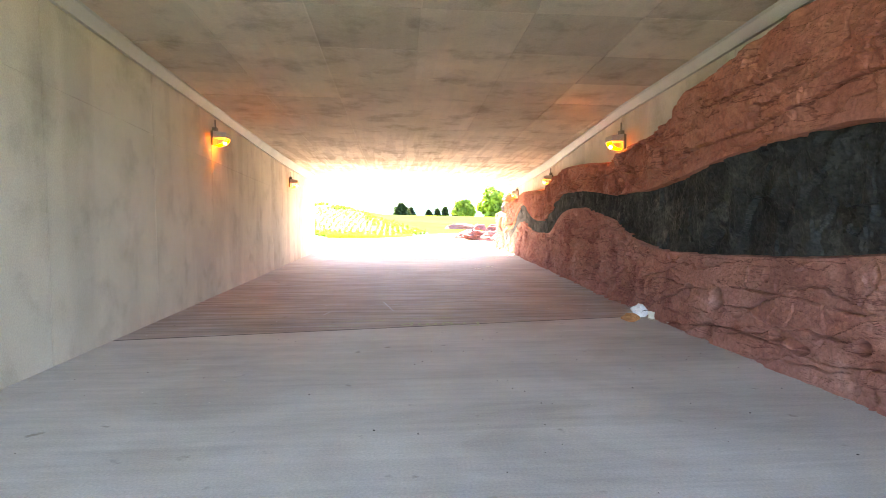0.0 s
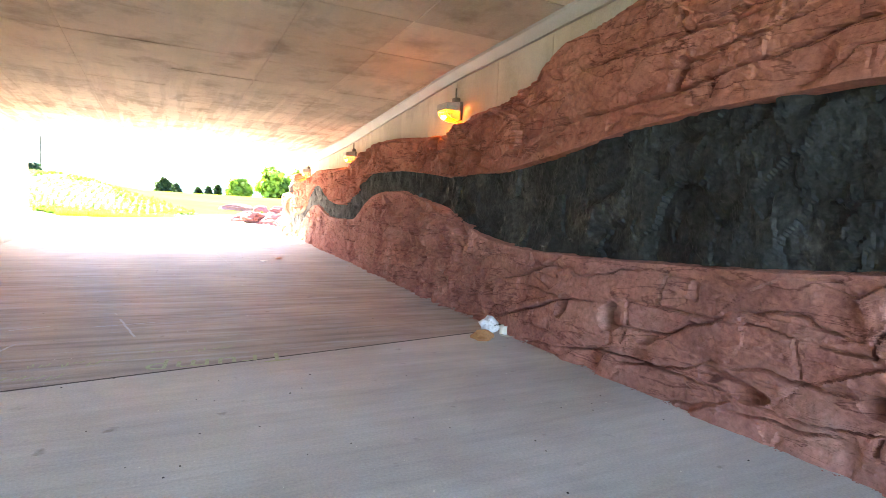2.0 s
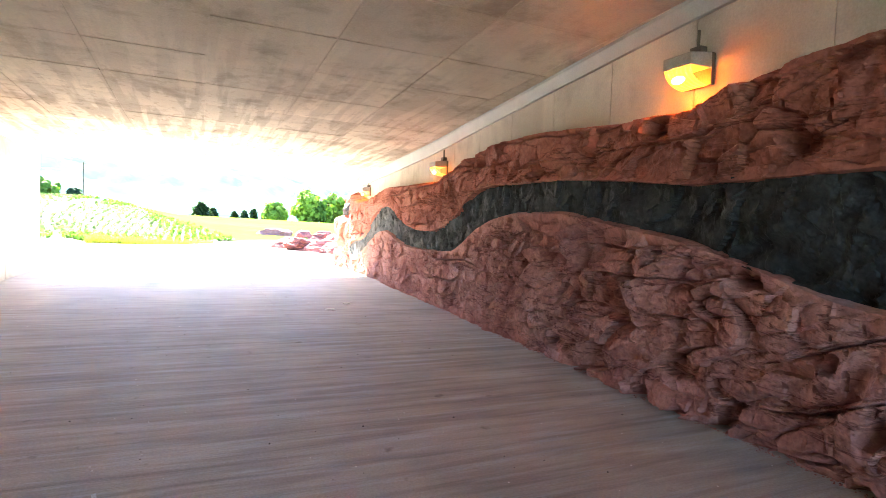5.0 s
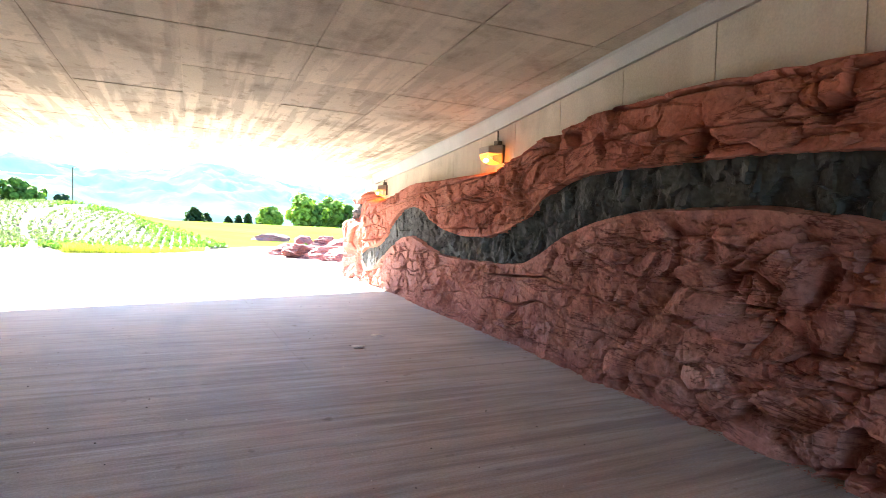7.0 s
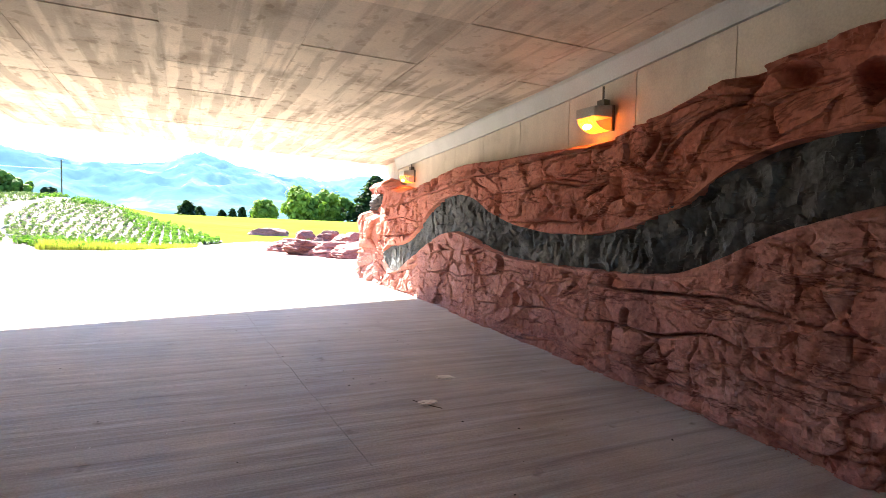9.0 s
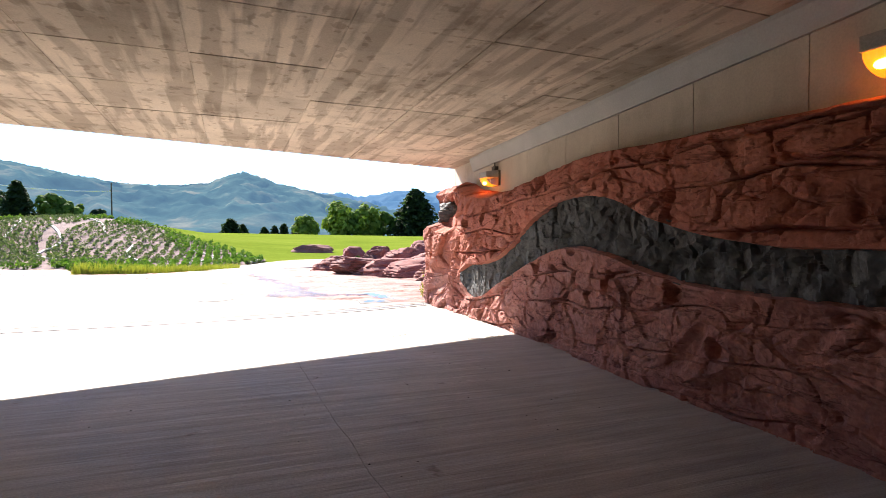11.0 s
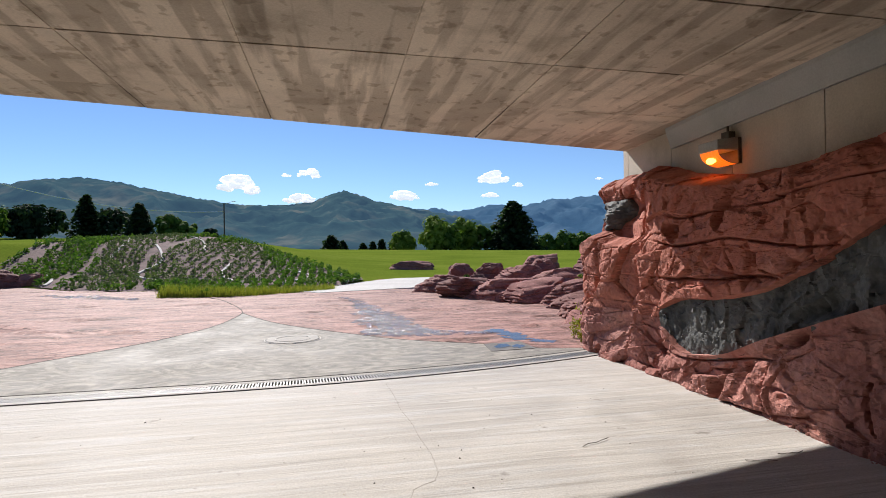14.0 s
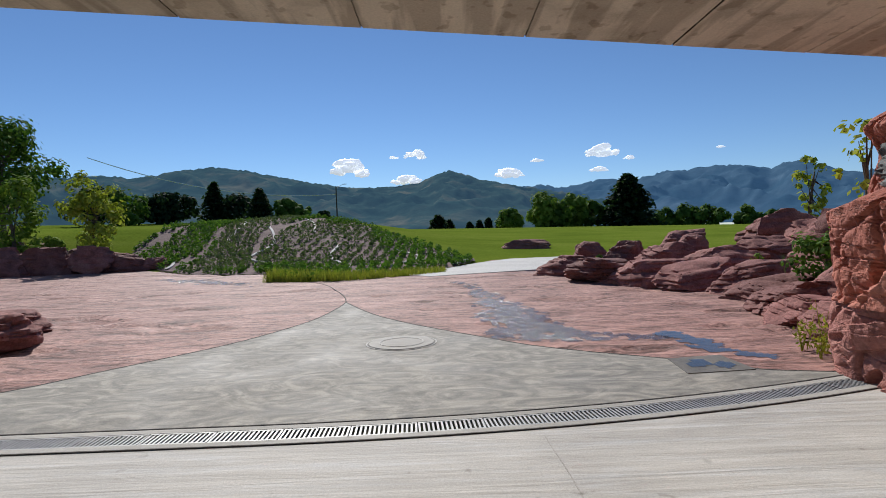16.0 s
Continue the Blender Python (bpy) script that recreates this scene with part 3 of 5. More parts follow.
# ---- tunnel walls and ceiling ----
def wall_body(name, outline, top, label):
    """An upright wall over a plan outline, its top following top(y)."""
    n = len(outline)
    verts = [(x, y, -0.2) for x, y in outline] + [(x, y, top(y)) for x, y in outline]
    faces = [tuple(range(n - 1, -1, -1)), tuple(range(n, 2 * n))]
    faces += [(i, (i + 1) % n, n + (i + 1) % n, n + i) for i in range(n)]
    return tagged(solid(name, verts, faces, WALL_CONC), label, "wall", kind="structure")


# unseen extra length past the back mouth screens light off the rock
ys = np.linspace(BACK - 2.6, 23.0, 20)
west = wall_body("wall_west", [(LEFT - 0.45, y) for y in ys] [::-1] + [(LEFT - 0.008, y) for y in ys], lambda y: ceiling_z(y) + 0.05, "stained cream concrete wall of the underpass")
ys = np.linspace(BACK, 25.0, 30)
east = wall_body("wall_east", [(wall_x(y) + 0.012, y) for y in ys][::-1] + [(wall_x(y) + 0.5, y) for y in ys], lambda y: ceiling_z(y) + 0.05, "cream concrete wall above the sculpted rock")


def panel(parent, face, y0, y1, low, high, thick, out):
    """A cast panel on a wall face; low and high give its edges along y."""
    g = 0.006
    a, b = y0 + g, y1 - g
    verts = []
    for d in (0.0, thick):
        for y, zf in ((a, low), (b, low), (b, high), (a, high)):
            verts.append((face(y) + out * d, y, zf(y) + (g if zf is low else -g)))
    faces = [(4, 5, 6, 7), (0, 1, 5, 4), (1, 2, 6, 5), (2, 3, 7, 6), (3, 0, 4, 7)]
    if out > 0:
        faces = [f[::-1] for f in faces]
    return solid("panel", verts, faces, WALL_CONC, parent)


for y0 in np.arange(BACK - 2.44, 22.9, 2.44):
    y1 = min(y0 + 2.44, 23.0)
    panel(west, lambda y: LEFT - 0.008, y0, y1, lambda y: 0.0, lambda y: ceiling_z(y) - 0.93, 0.008, 1)
    panel(west, lambda y: LEFT - 0.008, y0, y1, lambda y: ceiling_z(y) - 0.93, lambda y: ceiling_z(y) - 0.0, 0.008, 1)
for y0 in np.arange(BACK, 25.0, 1.15):
    y1 = min(y0 + 1.15, 25.0)
    panel(east, lambda y: wall_x(y) + 0.012, y0, y1, lambda y: 0.0, lambda y: ceiling_z(y) - 0.02, 0.010, -1)


def haunch(side):
    """The sloped grey strip where wall meets ceiling."""
    verts, faces, ys = [], [], np.linspace(BACK, 22.6 if side < 0 else 23.6, 30)
    for y in ys:
        x = LEFT if side < 0 else wall_x(y)
        z, tall = ceiling_z(y, x), float(np.interp(y, [12.0, 19.0], [0.14, 0.23]))
        for dx, dz in ((0.0, -tall), (0.06, -tall - 0.01), (0.13, -0.04), (0.13, 0.03), (-0.05, 0.03)):
            verts.append((x - side * dx, y, z + dz))
    n = 5
    for i in range(len(ys) - 1):
        for k in range(n):
            q = (n * i + k, n * i + (k + 1) % n, n * i + n + (k + 1) % n, n * i + n + k)
            faces.append(q if side < 0 else q[::-1])
    faces.append(tuple(range(n)))
    faces.append(tuple(range(n * len(ys) - n, n * len(ys)))[::-1])
    ob = solid("trim", verts, faces, HAUNCH)
    tagged(ob, "smooth grey steel angle strip under the ceiling edge", "strip", kind="structure")


haunch(-1)
haunch(1)


def build_ceiling():
    rng = random.Random(4)
    verts, faces = [], []
    ys = list(np.linspace(BACK, 22.4, 40))
    for y in ys + [None]:
        for x in (LEFT - 0.45, 6.0):
            # back edge skewed, out of view, to cut light on the near rock
            yy = lip_y(x) if y is None else y if y > ys[0] else BACK + (x - 4.0) * 0.35
            verts += [(x, yy, ceiling_z(yy, x) + 0.007), (x, yy, ceiling_z(yy, x) + 1.40)]
    for i in range(len(ys)):
        a = 4 * i
        faces += [(a, a + 4, a + 6, a + 2), (a + 1, a + 3, a + 7, a + 5), (a, a + 1, a + 5, a + 4), (a + 2, a + 6, a + 7, a + 3)]
    e = 4 * len(ys)
    faces += [(0, 2, 3, 1), (e, e + 1, e + 3, e + 2)]
    xs = [LEFT, -2.20, -0.98, 0.25, 1.47, 2.69, 3.91, 5.15]
    rows = [(y, y + 1.22) for y in np.arange(BACK + 0.32, 23.3, 1.22)]
    for y0, y1 in rows:
        for x0, x1 in zip(xs, xs[1:]):
            drop, g = rng.uniform(0.0, 0.006), 0.007
            tilt = rng.uniform(-0.003, 0.003)
            c = [(x0 + g, y0 + g), (x1 - g, y0 + g), (x1 - g, y1 - g), (x0 + g, y1 - g)]
            c = [(x, min(y, lip_y(x) - 0.01)) for x, y in c]
            if y0 > lip_y(x0) - 0.2:
                continue
            if y1 > 22.9:
                c[2], c[3] = (c[2][0], lip_y(c[2][0]) - 0.005), (c[3][0], lip_y(c[3][0]) - 0.005)
            b = len(verts)
            for lift in (0.011, -drop):
                verts += [(x, y, ceiling_z(y, x) + lift + (tilt if k % 2 else 0)) for k, (x, y) in enumerate(c)]
            faces += [(b + 7, b + 6, b + 5, b + 4), (b, b + 4, b + 5, b + 1), (b + 1, b + 5, b + 6, b + 2), (b + 2, b + 6, b + 7, b + 3), (b + 3, b + 7, b + 4, b)]
    ob = solid("ceiling", verts, faces, CEIL_CONC)
    tagged(ob, "board-formed concrete ceiling with dark streaks and form joints", "ceiling", kind="structure")


build_ceiling()
# the bridge's flanks, out of view, added to close the place beside both mouths
for nm, x0, x1, y0, y1 in (("wall_1", -14.0, LEFT - 0.46, 21.6, 22.6), ("wall_2", 5.6, 15.0, 23.4, 24.4), ("wall_3", -14.0, LEFT - 0.46, BACK - 2.6, BACK - 2.0), ("wall_4", 4.5, 15.0, BACK - 0.6, BACK)):
    v, f = prism([(x0, y0), (x1, y0), (x1, y1), (x0, y1)], -0.2, 3.9)
    tagged(solid(nm, v, f, WALL_CONC), "plain concrete flank wall of the bridge", "wall", kind="structure")


# ---- the sculpted rock wall ----
TOP_Y = [-4, 2, 4, 5.2, 6.0, 7.0, 7.6, 8.2, 9.0, 9.7, 10.7, 12.0, 13.4, 14.3, 15.0, 15.9, 17.3, 19.0, 20.5, 21.3, 22.3, 23.0, 23.6, 25.0, 30]
TOP_Z = [3.9, 3.85, 3.65, 3.47, 3.32, 3.16, 2.93, 2.73, 2.68, 2.50, 2.55, 2.65, 2.69, 2.60, 2.45, 2.31, 2.34, 2.36, 2.25, 2.14, 2.13, 2.24, 2.42, 2.42, 2.3]
UP_Y = [-4, 3.0, 4.2, 5.2, 6.0, 7.0, 8.0, 9.0, 9.6, 10.5, 11.6, 13.3, 13.9, 14.3, 14.7, 15.3, 15.9, 16.8, 17.5, 18.1, 18.7, 19.3, 19.9, 20.5, 21.1, 21.7, 22.3, 22.9, 23.25]
UP_Z = [1.9, 2.08, 2.25, 2.22, 2.15, 1.99, 1.88, 1.86, 1.85, 1.94, 2.02, 2.05, 2.00, 1.86, 1.60, 1.42, 1.34, 1.34, 1.42, 1.56, 1.80, 1.89, 1.84, 1.66, 1.32, 1.06, 0.93, 0.90, 0.72]
LO_Y = [-4, 3.6, 4.6, 6.2, 7.4, 8.4, 9.0, 9.7, 10.5, 11.5, 12.7, 13.3, 13.9, 14.3, 14.8, 15.5, 16.6, 17.5, 18.2, 18.8, 19.4, 19.9, 20.5, 21.1, 21.7, 22.2, 22.8, 23.25]
LO_Z = [1.4, 1.24, 1.13, 1.04, 1.01, 1.07, 1.24, 1.41, 1.52, 1.66, 1.66, 1.58, 1.42, 1.22, 1.04, 1.00, 0.98, 0.99, 1.07, 1.21, 1.29, 1.26, 1.10, 0.88, 0.65, 0.42, 0.32, 0.60]
FOOT = smooth_line([(3.70, -4.2), (3.68, 1), (3.68, 4), (3.70, 7), (3.79, 9), (3.90, 11.5), (4.0, 13), (4.15, 15.5), (4.30, 18), (4.44, 20.7), (4.46, 22.4), (4.43, 23.9), (4.38, 24.6), (4.40, 25.0), (4.58, 25.32), (5.0, 25.5), (5.6, 25.6), (7.2, 25.8)], 0.016)


def soft(y, ys, zs):
    return float(sum(np.interp(y + d, ys, zs) for d in (-0.12, 0.0, 0.12)) / 3)


def share(v):
    """A steady random share between 0 and 1 for a cell."""
    return 0.5 + 0.5 * noise.cell(v)


def facets(p, tilt, step):
    """Flat broken faces, each with its own lean and stand-out, and the way to the nearest arris."""
    dist, pts = noise.voronoi(p)
    q = pts[0]
    lean = (p.x - q.x) * (2 * share(q * 5.1) - 1) + (p.y - q.y) * (2 * share(q * 3.3) - 1)
    return lean * tilt + (2 * share(q * 7.7) - 1) * step, dist[1] - dist[0]


def rock_depth(s, z, smooth_zone, seed):
    """How far the rock stands out of its mean face at a place along and up the wall: beds, broken faces, cracks, pits and grain."""
    head = min(1.0, max(0.0, (s - SEAM_END + 0.3) / 0.5))           # the pillar at the mouth: lumpy, few joints
    rough = (1.0 - smooth_zone) * (1 - 0.2 * head)
    wx = s + 0.20 * noise.noise(Vector((s * 1.6, z * 2.4, seed)))
    wz = z + 0.12 * noise.noise(Vector((s * 1.1, z * 1.8, seed + 9))) + 0.07 * s
    d = 0.045 + 0.06 * fbm(s * 0.5, z * 0.8, seed, 3) + head * (0.06 * fbm(s * 1.3, z * 1.5, 40.0, 3) - 0.04)
    big, _ = facets(Vector((wx * 1.05 + 0.35 * wz, wz * 1.9, seed + 3)), 0.050, 0.018)
    mid, gap = facets(Vector((wx * 3.1 + 0.5 * wz, wz * 4.4, seed + 5)), 0.014 + 0.125 * rough ** 1.9, 0.004 + 0.040 * rough ** 1.9)
    patch = max(0.0, min(1.0, 0.5 + 1.6 * noise.noise(Vector((s * 0.9, z * 1.6, seed + 70)))))
    small, _ = facets(Vector((wx * 8.5 + wz, wz * 10.5, seed + 7)), 0.004 + 0.022 * rough * patch, 0.002 + 0.010 * rough * patch)
    d += big + mid + small
    d -= 0.16 * rough * max(0.0, 0.10 + noise.noise(Vector((s * 2.0, z * 2.0, seed + 71)))) * math.exp(-(gap / 0.07) ** 2)
    near = min(1.0, max(0.0, (13.5 - s) / 2.0))                     # long deep splits where the walk begins
    rate = 2.2 + 1.2 * rough                                        # beds: long ledges with a split under each
    bed = wz * rate + 0.4 * noise.noise(Vector((s * 0.35, z * 0.7, seed + 2)))
    i = math.floor(bed)
    f = bed - i
    along = wx * (0.7 + 0.9 * rough) + 7.3 * share(Vector((i + 0.5, seed, 0.5)))
    j = math.floor(along)
    g = along - j
    here, deep = share(Vector((i + 0.5, j + 0.5, seed + 0.5))), share(Vector((i + 0.5, j + 0.5, seed + 4.5)))
    gap_f, gap_g = min(f, 1 - f) / rate, min(g, 1 - g) / (0.7 + 0.9 * rough)     # metres to the nearest joint
    broken = max(0.0, 0.55 + 1.1 * noise.noise(Vector((s * 1.5, i * 3.1, seed + 6))))
    d += (1 - head) * ((0.5 - f) * 0.045 * deep * min(1.0, broken) + (here - 0.5) * 0.03 * rough)
    d -= 0.15 * broken * max(0.0, 1.25 * deep - 0.25 + 0.3 * near) * (1 - 0.7 * head) * math.exp(-(gap_f / 0.011) ** 2)
    d -= 0.11 * here * here * (1 - 0.6 * head) * math.exp(-(gap_g / 0.012) ** 2)
    split = noise.noise(Vector((s * 0.6 + 0.3 * wz, wz * 3.0, seed + 50))) + 0.14 * noise.noise(Vector((s * 5.0, z * 9.0, seed + 51)))
    d -= 0.10 * (1 - head) * math.exp(-(split / 0.035) ** 2) * max(0.0, 0.3 * near + noise.noise(Vector((s * 1.3, z * 1.2, seed + 52))))
    if head:                                       # large broken lumps
        lump, cut = facets(Vector((s * 1.5 + 0.4 * z, z * 1.3, 60.0)), 0.11, 0.03)
        d += head * (lump - 0.05 * math.exp(-(cut / 0.06) ** 2))
    pit = noise.noise(Vector((s * 3.0 + 1.3 * z, z * 3.0 - 0.6 * s, seed + 20)))
    d -= 0.16 * min(1.0, max(0.0, pit - 0.42) / 0.16)
    gouge = noise.noise(Vector((s * 2.6 + 1.6 * z, (z - 0.2 * s) * 1.6, seed + 31)))
    d -= 0.06 * min(1.0, max(0.0, gouge - 0.34) / 0.26)
    pock = noise.noise(Vector((s * 8.5 + 0.8 * z, z * 10.0 - 0.5 * s, seed + 33)))
    d -= 0.036 * min(1.0, max(0.0, pock - 0.34) / 0.2) * max(0.0, min(1.0, 0.25 + 1.8 * noise.noise(Vector((s * 1.2, z * 1.5, seed + 34)))))
    d += 0.010 * fbm(s * 7, z * 7, seed, 3) + 0.006 * fbm(s * 22, z * 22, seed, 2)
    return d


def coal_depth(s, z, seed):
    d = -0.03 + 0.04 * fbm(s * 0.8, z * 1.2, seed, 3)
    rough = 0.35 + float(np.interp(s, [12.0, 16.0, 22.0, 25.0], [0.0, 0.65, 0.65, 0.15]))
    chip, _ = facets(Vector((s * 8.0 + 1.6 * z, z * 4.6 - 0.7 * s, seed)), 0.055 * rough, 0.016 * rough)
    slab_face, _ = facets(Vector((s * 2.2 + 0.7 * z, z * 1.8, seed + 1)), 0.045, 0.012)
    d += chip + slab_face
    pock = noise.noise(Vector((s * 7.0 + 1.5 * z, z * 8.0 - 0.5 * s, seed + 5)))
    d -= 0.025 * min(1.0, max(0.0, pock - 0.34) / 0.22) * (0.35 + 0.65 * rough)
    gash = noise.noise(Vector((s * 1.2 - 1.6 * z, (z + 0.45 * s) * 4.0, seed + 3)))
    d -= 0.06 * max(0.0, gash - 0.30) / 0.3
    d += 0.07 * (1 - rough) * fbm(s * 2.2, z * 1.1 + 0.4 * s, seed + 8, 2)
    d += 0.016 * fbm(s * 7, z * 7, seed, 3) + 0.008 * fbm(s * 22, z * 22, seed, 2)
    return d


def rock_band(name, low, high, rows, depth, material, label, s0, s1, parent, top_curl=False, closed=True):
    ids = [i for i, p in enumerate(FOOT) if s0 <= RUN[i] <= s1]
    verts, faces = [], []
    for i in ids:
        p = FOOT[i]
        a, b = FOOT[max(i - 2, 0)], FOOT[min(i + 2, len(FOOT) - 1)]
        t = (b - a).normalized()
        nrm = Vector((-t.y, t.x))
        s = RUN[i]
        z0, z1 = low(p.y if s < CORNER else 99, s), high(p.y if s < CORNER else 99, s)
        for k in range(rows + 1):
            q = k / rows
            z = z0 + (z1 - z0) * q
            d = depth(s, z)
            edge = min(k, rows - k)
            seam_side = (k if z0 > 0.05 else rows - k)
            turn_in = 0.05 * max(0, 2 - seam_side) if closed and s < SEAM_END + 0.05 else 0.0
            if top_curl and rows - k < 11:
                d -= 0.0128 * (11 - (rows - k)) ** 1.4
            pin = 0.0
            if s > CORNER - 1.3:                      # the pillar: a bulging foot and a set-back head
                w = min(1.0, (s - CORNER + 1.3) / 0.9)
                lift = z + 0.16 * noise.noise(Vector((s * 1.4, 3.0, 8.0))) + 0.04 * noise.noise(Vector((s * 6.0, 3.0, 8.0)))
                back = min(1.0, max(0.0, (lift - 1.50) / 0.12))
                pin = w * (0.03 - back * (0.31 + 0.12 * math.exp(-((z - 1.95) / 0.16) ** 2)))
                pin -= w * 0.10 * math.exp(-((z - 0.75) / 0.08) ** 2) * 0.3
            if closed:                                    # calm, clean borders along the seam
                from_seam = (k if z0 > 0.05 else rows - k)
                w = min(1.0, from_seam / 13.0)
                if s < SEAM_END:
                    d = d * w + 0.05 * (1 - w)
            q3 = Vector((p.x, p.y)) + nrm * (d * (1 - 0.35 * (s > CORNER - 1.0)) + pin - turn_in)
            verts.append((q3.x, q3.y, z if k or z0 > 0.05 else -0.02))
    w = rows + 1
    for j in range(len(ids) - 1):
        for k in range(rows):
            faces.append((j * w + k, j * w + k + 1, j * w + w + k + 1, j * w + w + k))
    return solid(name, verts, faces, material, parent, label)


RUN = [0.0]
for a, b in zip(FOOT, FOOT[1:]):
    RUN.append(RUN[-1] + (b - a).length)
CORNER = next(r for r, p in zip(RUN, FOOT) if p.y > 24.6)
SEAM_END = next(r for r, p in zip(RUN, FOOT) if p.y > 23.22)
SHIFT = 4.2                                        # run minus y, nearly
rock = empty_at("rock_wall", 4.2, 10, 0)
inv = rock.matrix_world.inverted()


def seam_up(y, s):
    return soft(y, UP_Y, UP_Z) if s <= SEAM_END else 0.66


def seam_lo(y, s):
    return soft(y, LO_Y, LO_Z) if s <= SEAM_END else 0.66


def zone(s):
    """1 where the rock is smooth and long-bedded, 0 where it is blocky."""
    return max(min(1.0, max(0.0, (9.6 + SHIFT - s) / 3.0)), 0.62 * min(1.0, max(0.0, (s - 11.8 - SHIFT) / 2.5)))


for ob in (
    rock_band("lower_rock", lambda y, s: 0.0, lambda y, s: seam_lo(y, s) + 0.01, 112, lambda s, z: rock_depth(s, z, zone(s), 2.0), RED_LOW, "brick-red blocky artificial sandstone", 2.2, 99, rock),
    rock_band("dark_seam", lambda y, s: seam_lo(y, s) - 0.04, lambda y, s: seam_up(y, s) + 0.04, 60, lambda s, z: coal_depth(s, z, 6.0), COAL, "charcoal seam waving through the rock", 2.2, SEAM_END, rock, closed=False),
    rock_band("upper_rock", lambda y, s: seam_up(y, s) - 0.01, lambda y, s: soft(y, TOP_Y, TOP_Z) if s < CORNER else 2.40, 112, lambda s, z: rock_depth(s, z, 0.3 + 0.4 * zone(s), 13.0), RED_UP, "rust-red sculpted sandstone with gouges", 2.2, 99, rock, top_curl=True),
):
    ob.matrix_parent_inverse = inv
tagged(rock, "sculpted red sandstone wall with a dark wavy seam", "rock wall")


def rock_lump(name, size, seed, material, detail=4, blocky=0.6, parent=None, label=""):
    """A weathered boulder: a block cut by flat breaks, cracked along its bedding, its base at z 0."""
    rng = random.Random(int(seed * 100))
    cuts = []
    for _ in range(11):
        n = Vector((rng.gauss(0, 1), rng.gauss(0, 1), rng.gauss(0.25, 0.55))).normalized()
        cuts.append((n, rng.uniform(0.72, 0.98)))
    bm = bmesh.new()
    bmesh.ops.create_cube(bm, size=2.0)
    bmesh.ops.subdivide_edges(bm, edges=bm.edges[:], cuts=15 + detail, use_grid_fill=True)
    for v in bm.verts:
        n = v.co.normalized()
        c = n * (1 - blocky) * 1.1 + v.co * blocky * 0.95
        for way, reach in cuts:
            over = c.dot(way) - reach
            if over > 0:
                c -= way * over * 0.92
        q = c * 1.3 + Vector((seed, seed * 0.7, 0))
        d = 0.10 * fbm(q.x * 0.8, q.y * 0.8, q.z * 0.8 + seed, 3)
        dist, pts = noise.voronoi(Vector((q.x * 1.1, q.y * 1.1, q.z * 1.6)))
        d += 0.06 * noise.cell(pts[0] * 3.3) - 0.06 * math.exp(-(dist[1] - dist[0]) / 0.06)
        bed = q.z * 1.5 + 0.35 * noise.noise(q * 0.8)
        f = bed - math.floor(bed)
        d += 0.05 * noise.cell(Vector((math.floor(bed) + 0.5, seed, 0.5))) - 0.07 * math.exp(-((f - 0.5) / 0.07) ** 2)
        c += n * d + n * 0.022 * fbm(q.x * 5, q.y * 5, q.z * 5, 3)
        wide = 1.0 + 0.16 * max(-1.0, min(1.0, -c.z))
        v.co = Vector((c.x * wide * size[0] / 2, c.y * wide * size[1] / 2, max(-0.08, (c.z * 0.5 + 0.44) * size[2])))
    ob = part(name, bm, material, parent, label, smooth=True)
    ob.data.set_sharp_from_angle(angle=radians(28))
    return ob


# the loose dark inset in the head of the pillar
inset = rock_lump("dark_inset", (0.66, 0.80, 0.46), 31.0, COAL, 2, 0.6, rock, "small charcoal inset in the pillar")
inset.matrix_parent_inverse = inv
inset.matrix_basis = pose(4.84, 24.6, 1.70)


# ---- lamps ----
def wall_lamp(x, y, z, turn, name_group, scale=1.0):
    """A sodium wall lamp: housing, ribbed lens, back box and conduit. It faces +x before it is turned."""
    ob = empty_at("wall_lamp", x, y, z, turn)
    ob.scale = (0.86, 0.86, 0.86)
    bm = box_bm(0.05, 0.34, 0.30, (0.027, 0, 0.02), 0.008)
    part("back_plate", bm, BRONZE, ob, "dark bronze back plate")
    bm = box_bm(0.27, 0.34, 0.15, (0.185, 0, 0.095), 0.012)
    for v in bm.verts:
        if v.co.x > 0.2 and v.co.z > 0.1:
            v.co.z -= 0.035
    part("housing", bm, LAMP_GREY, ob, "grey cast housing")
    bm = bmesh.new()
    rows, cols = 9, 12
    grid = []
    for j in range(rows + 1):
        a = radians(90) * j / rows
        for i in range(cols + 1):
            yy = -0.155 + 0.31 * i / cols
            rib = 0.004 * (i % 2)
            grid.append(bm.verts.new((0.055 + (0.25 - rib) * math.cos(a), yy, 0.018 - (0.155 - rib) * math.sin(a))))
    for j in range(rows):
        for i in range(cols):
            k = j * (cols + 1) + i
            bm.faces.new((grid[k], grid[k + 1], grid[k + cols + 2], grid[k + cols + 1]))
    part("lens", bm, SODIUM, ob, "glowing orange ribbed lens")
    bm = bmesh.new()
    bmesh.ops.create_uvsphere(bm, u_segments=12, v_segments=8, radius=0.05, matrix=Matrix.Translation((0.255, -0.03, -0.08)) @ Matrix.Diagonal((0.7, 1.6, 0.8, 1)))
    part("bulb", bm, HOT, ob, "bright sodium bulb", True)
    bm = bmesh.new()
    bmesh.ops.create_cone(bm, cap_ends=True, segments=10, radius1=0.014, radius2=0.014, depth=0.26, matrix=Matrix.Translation((0.05, 0, 0.29)))
    part("conduit", bm, BRONZE, ob, "thin dark conduit")
    part("mounting_box", box_bm(0.09, 0.13, 0.10, (0.045, 0.0, 0.205), 0.008), BRONZE, ob, "small dark junction box")
    return tagged(ob, "lit orange sodium lamp on the concrete wall", "wall lamp", name_group)


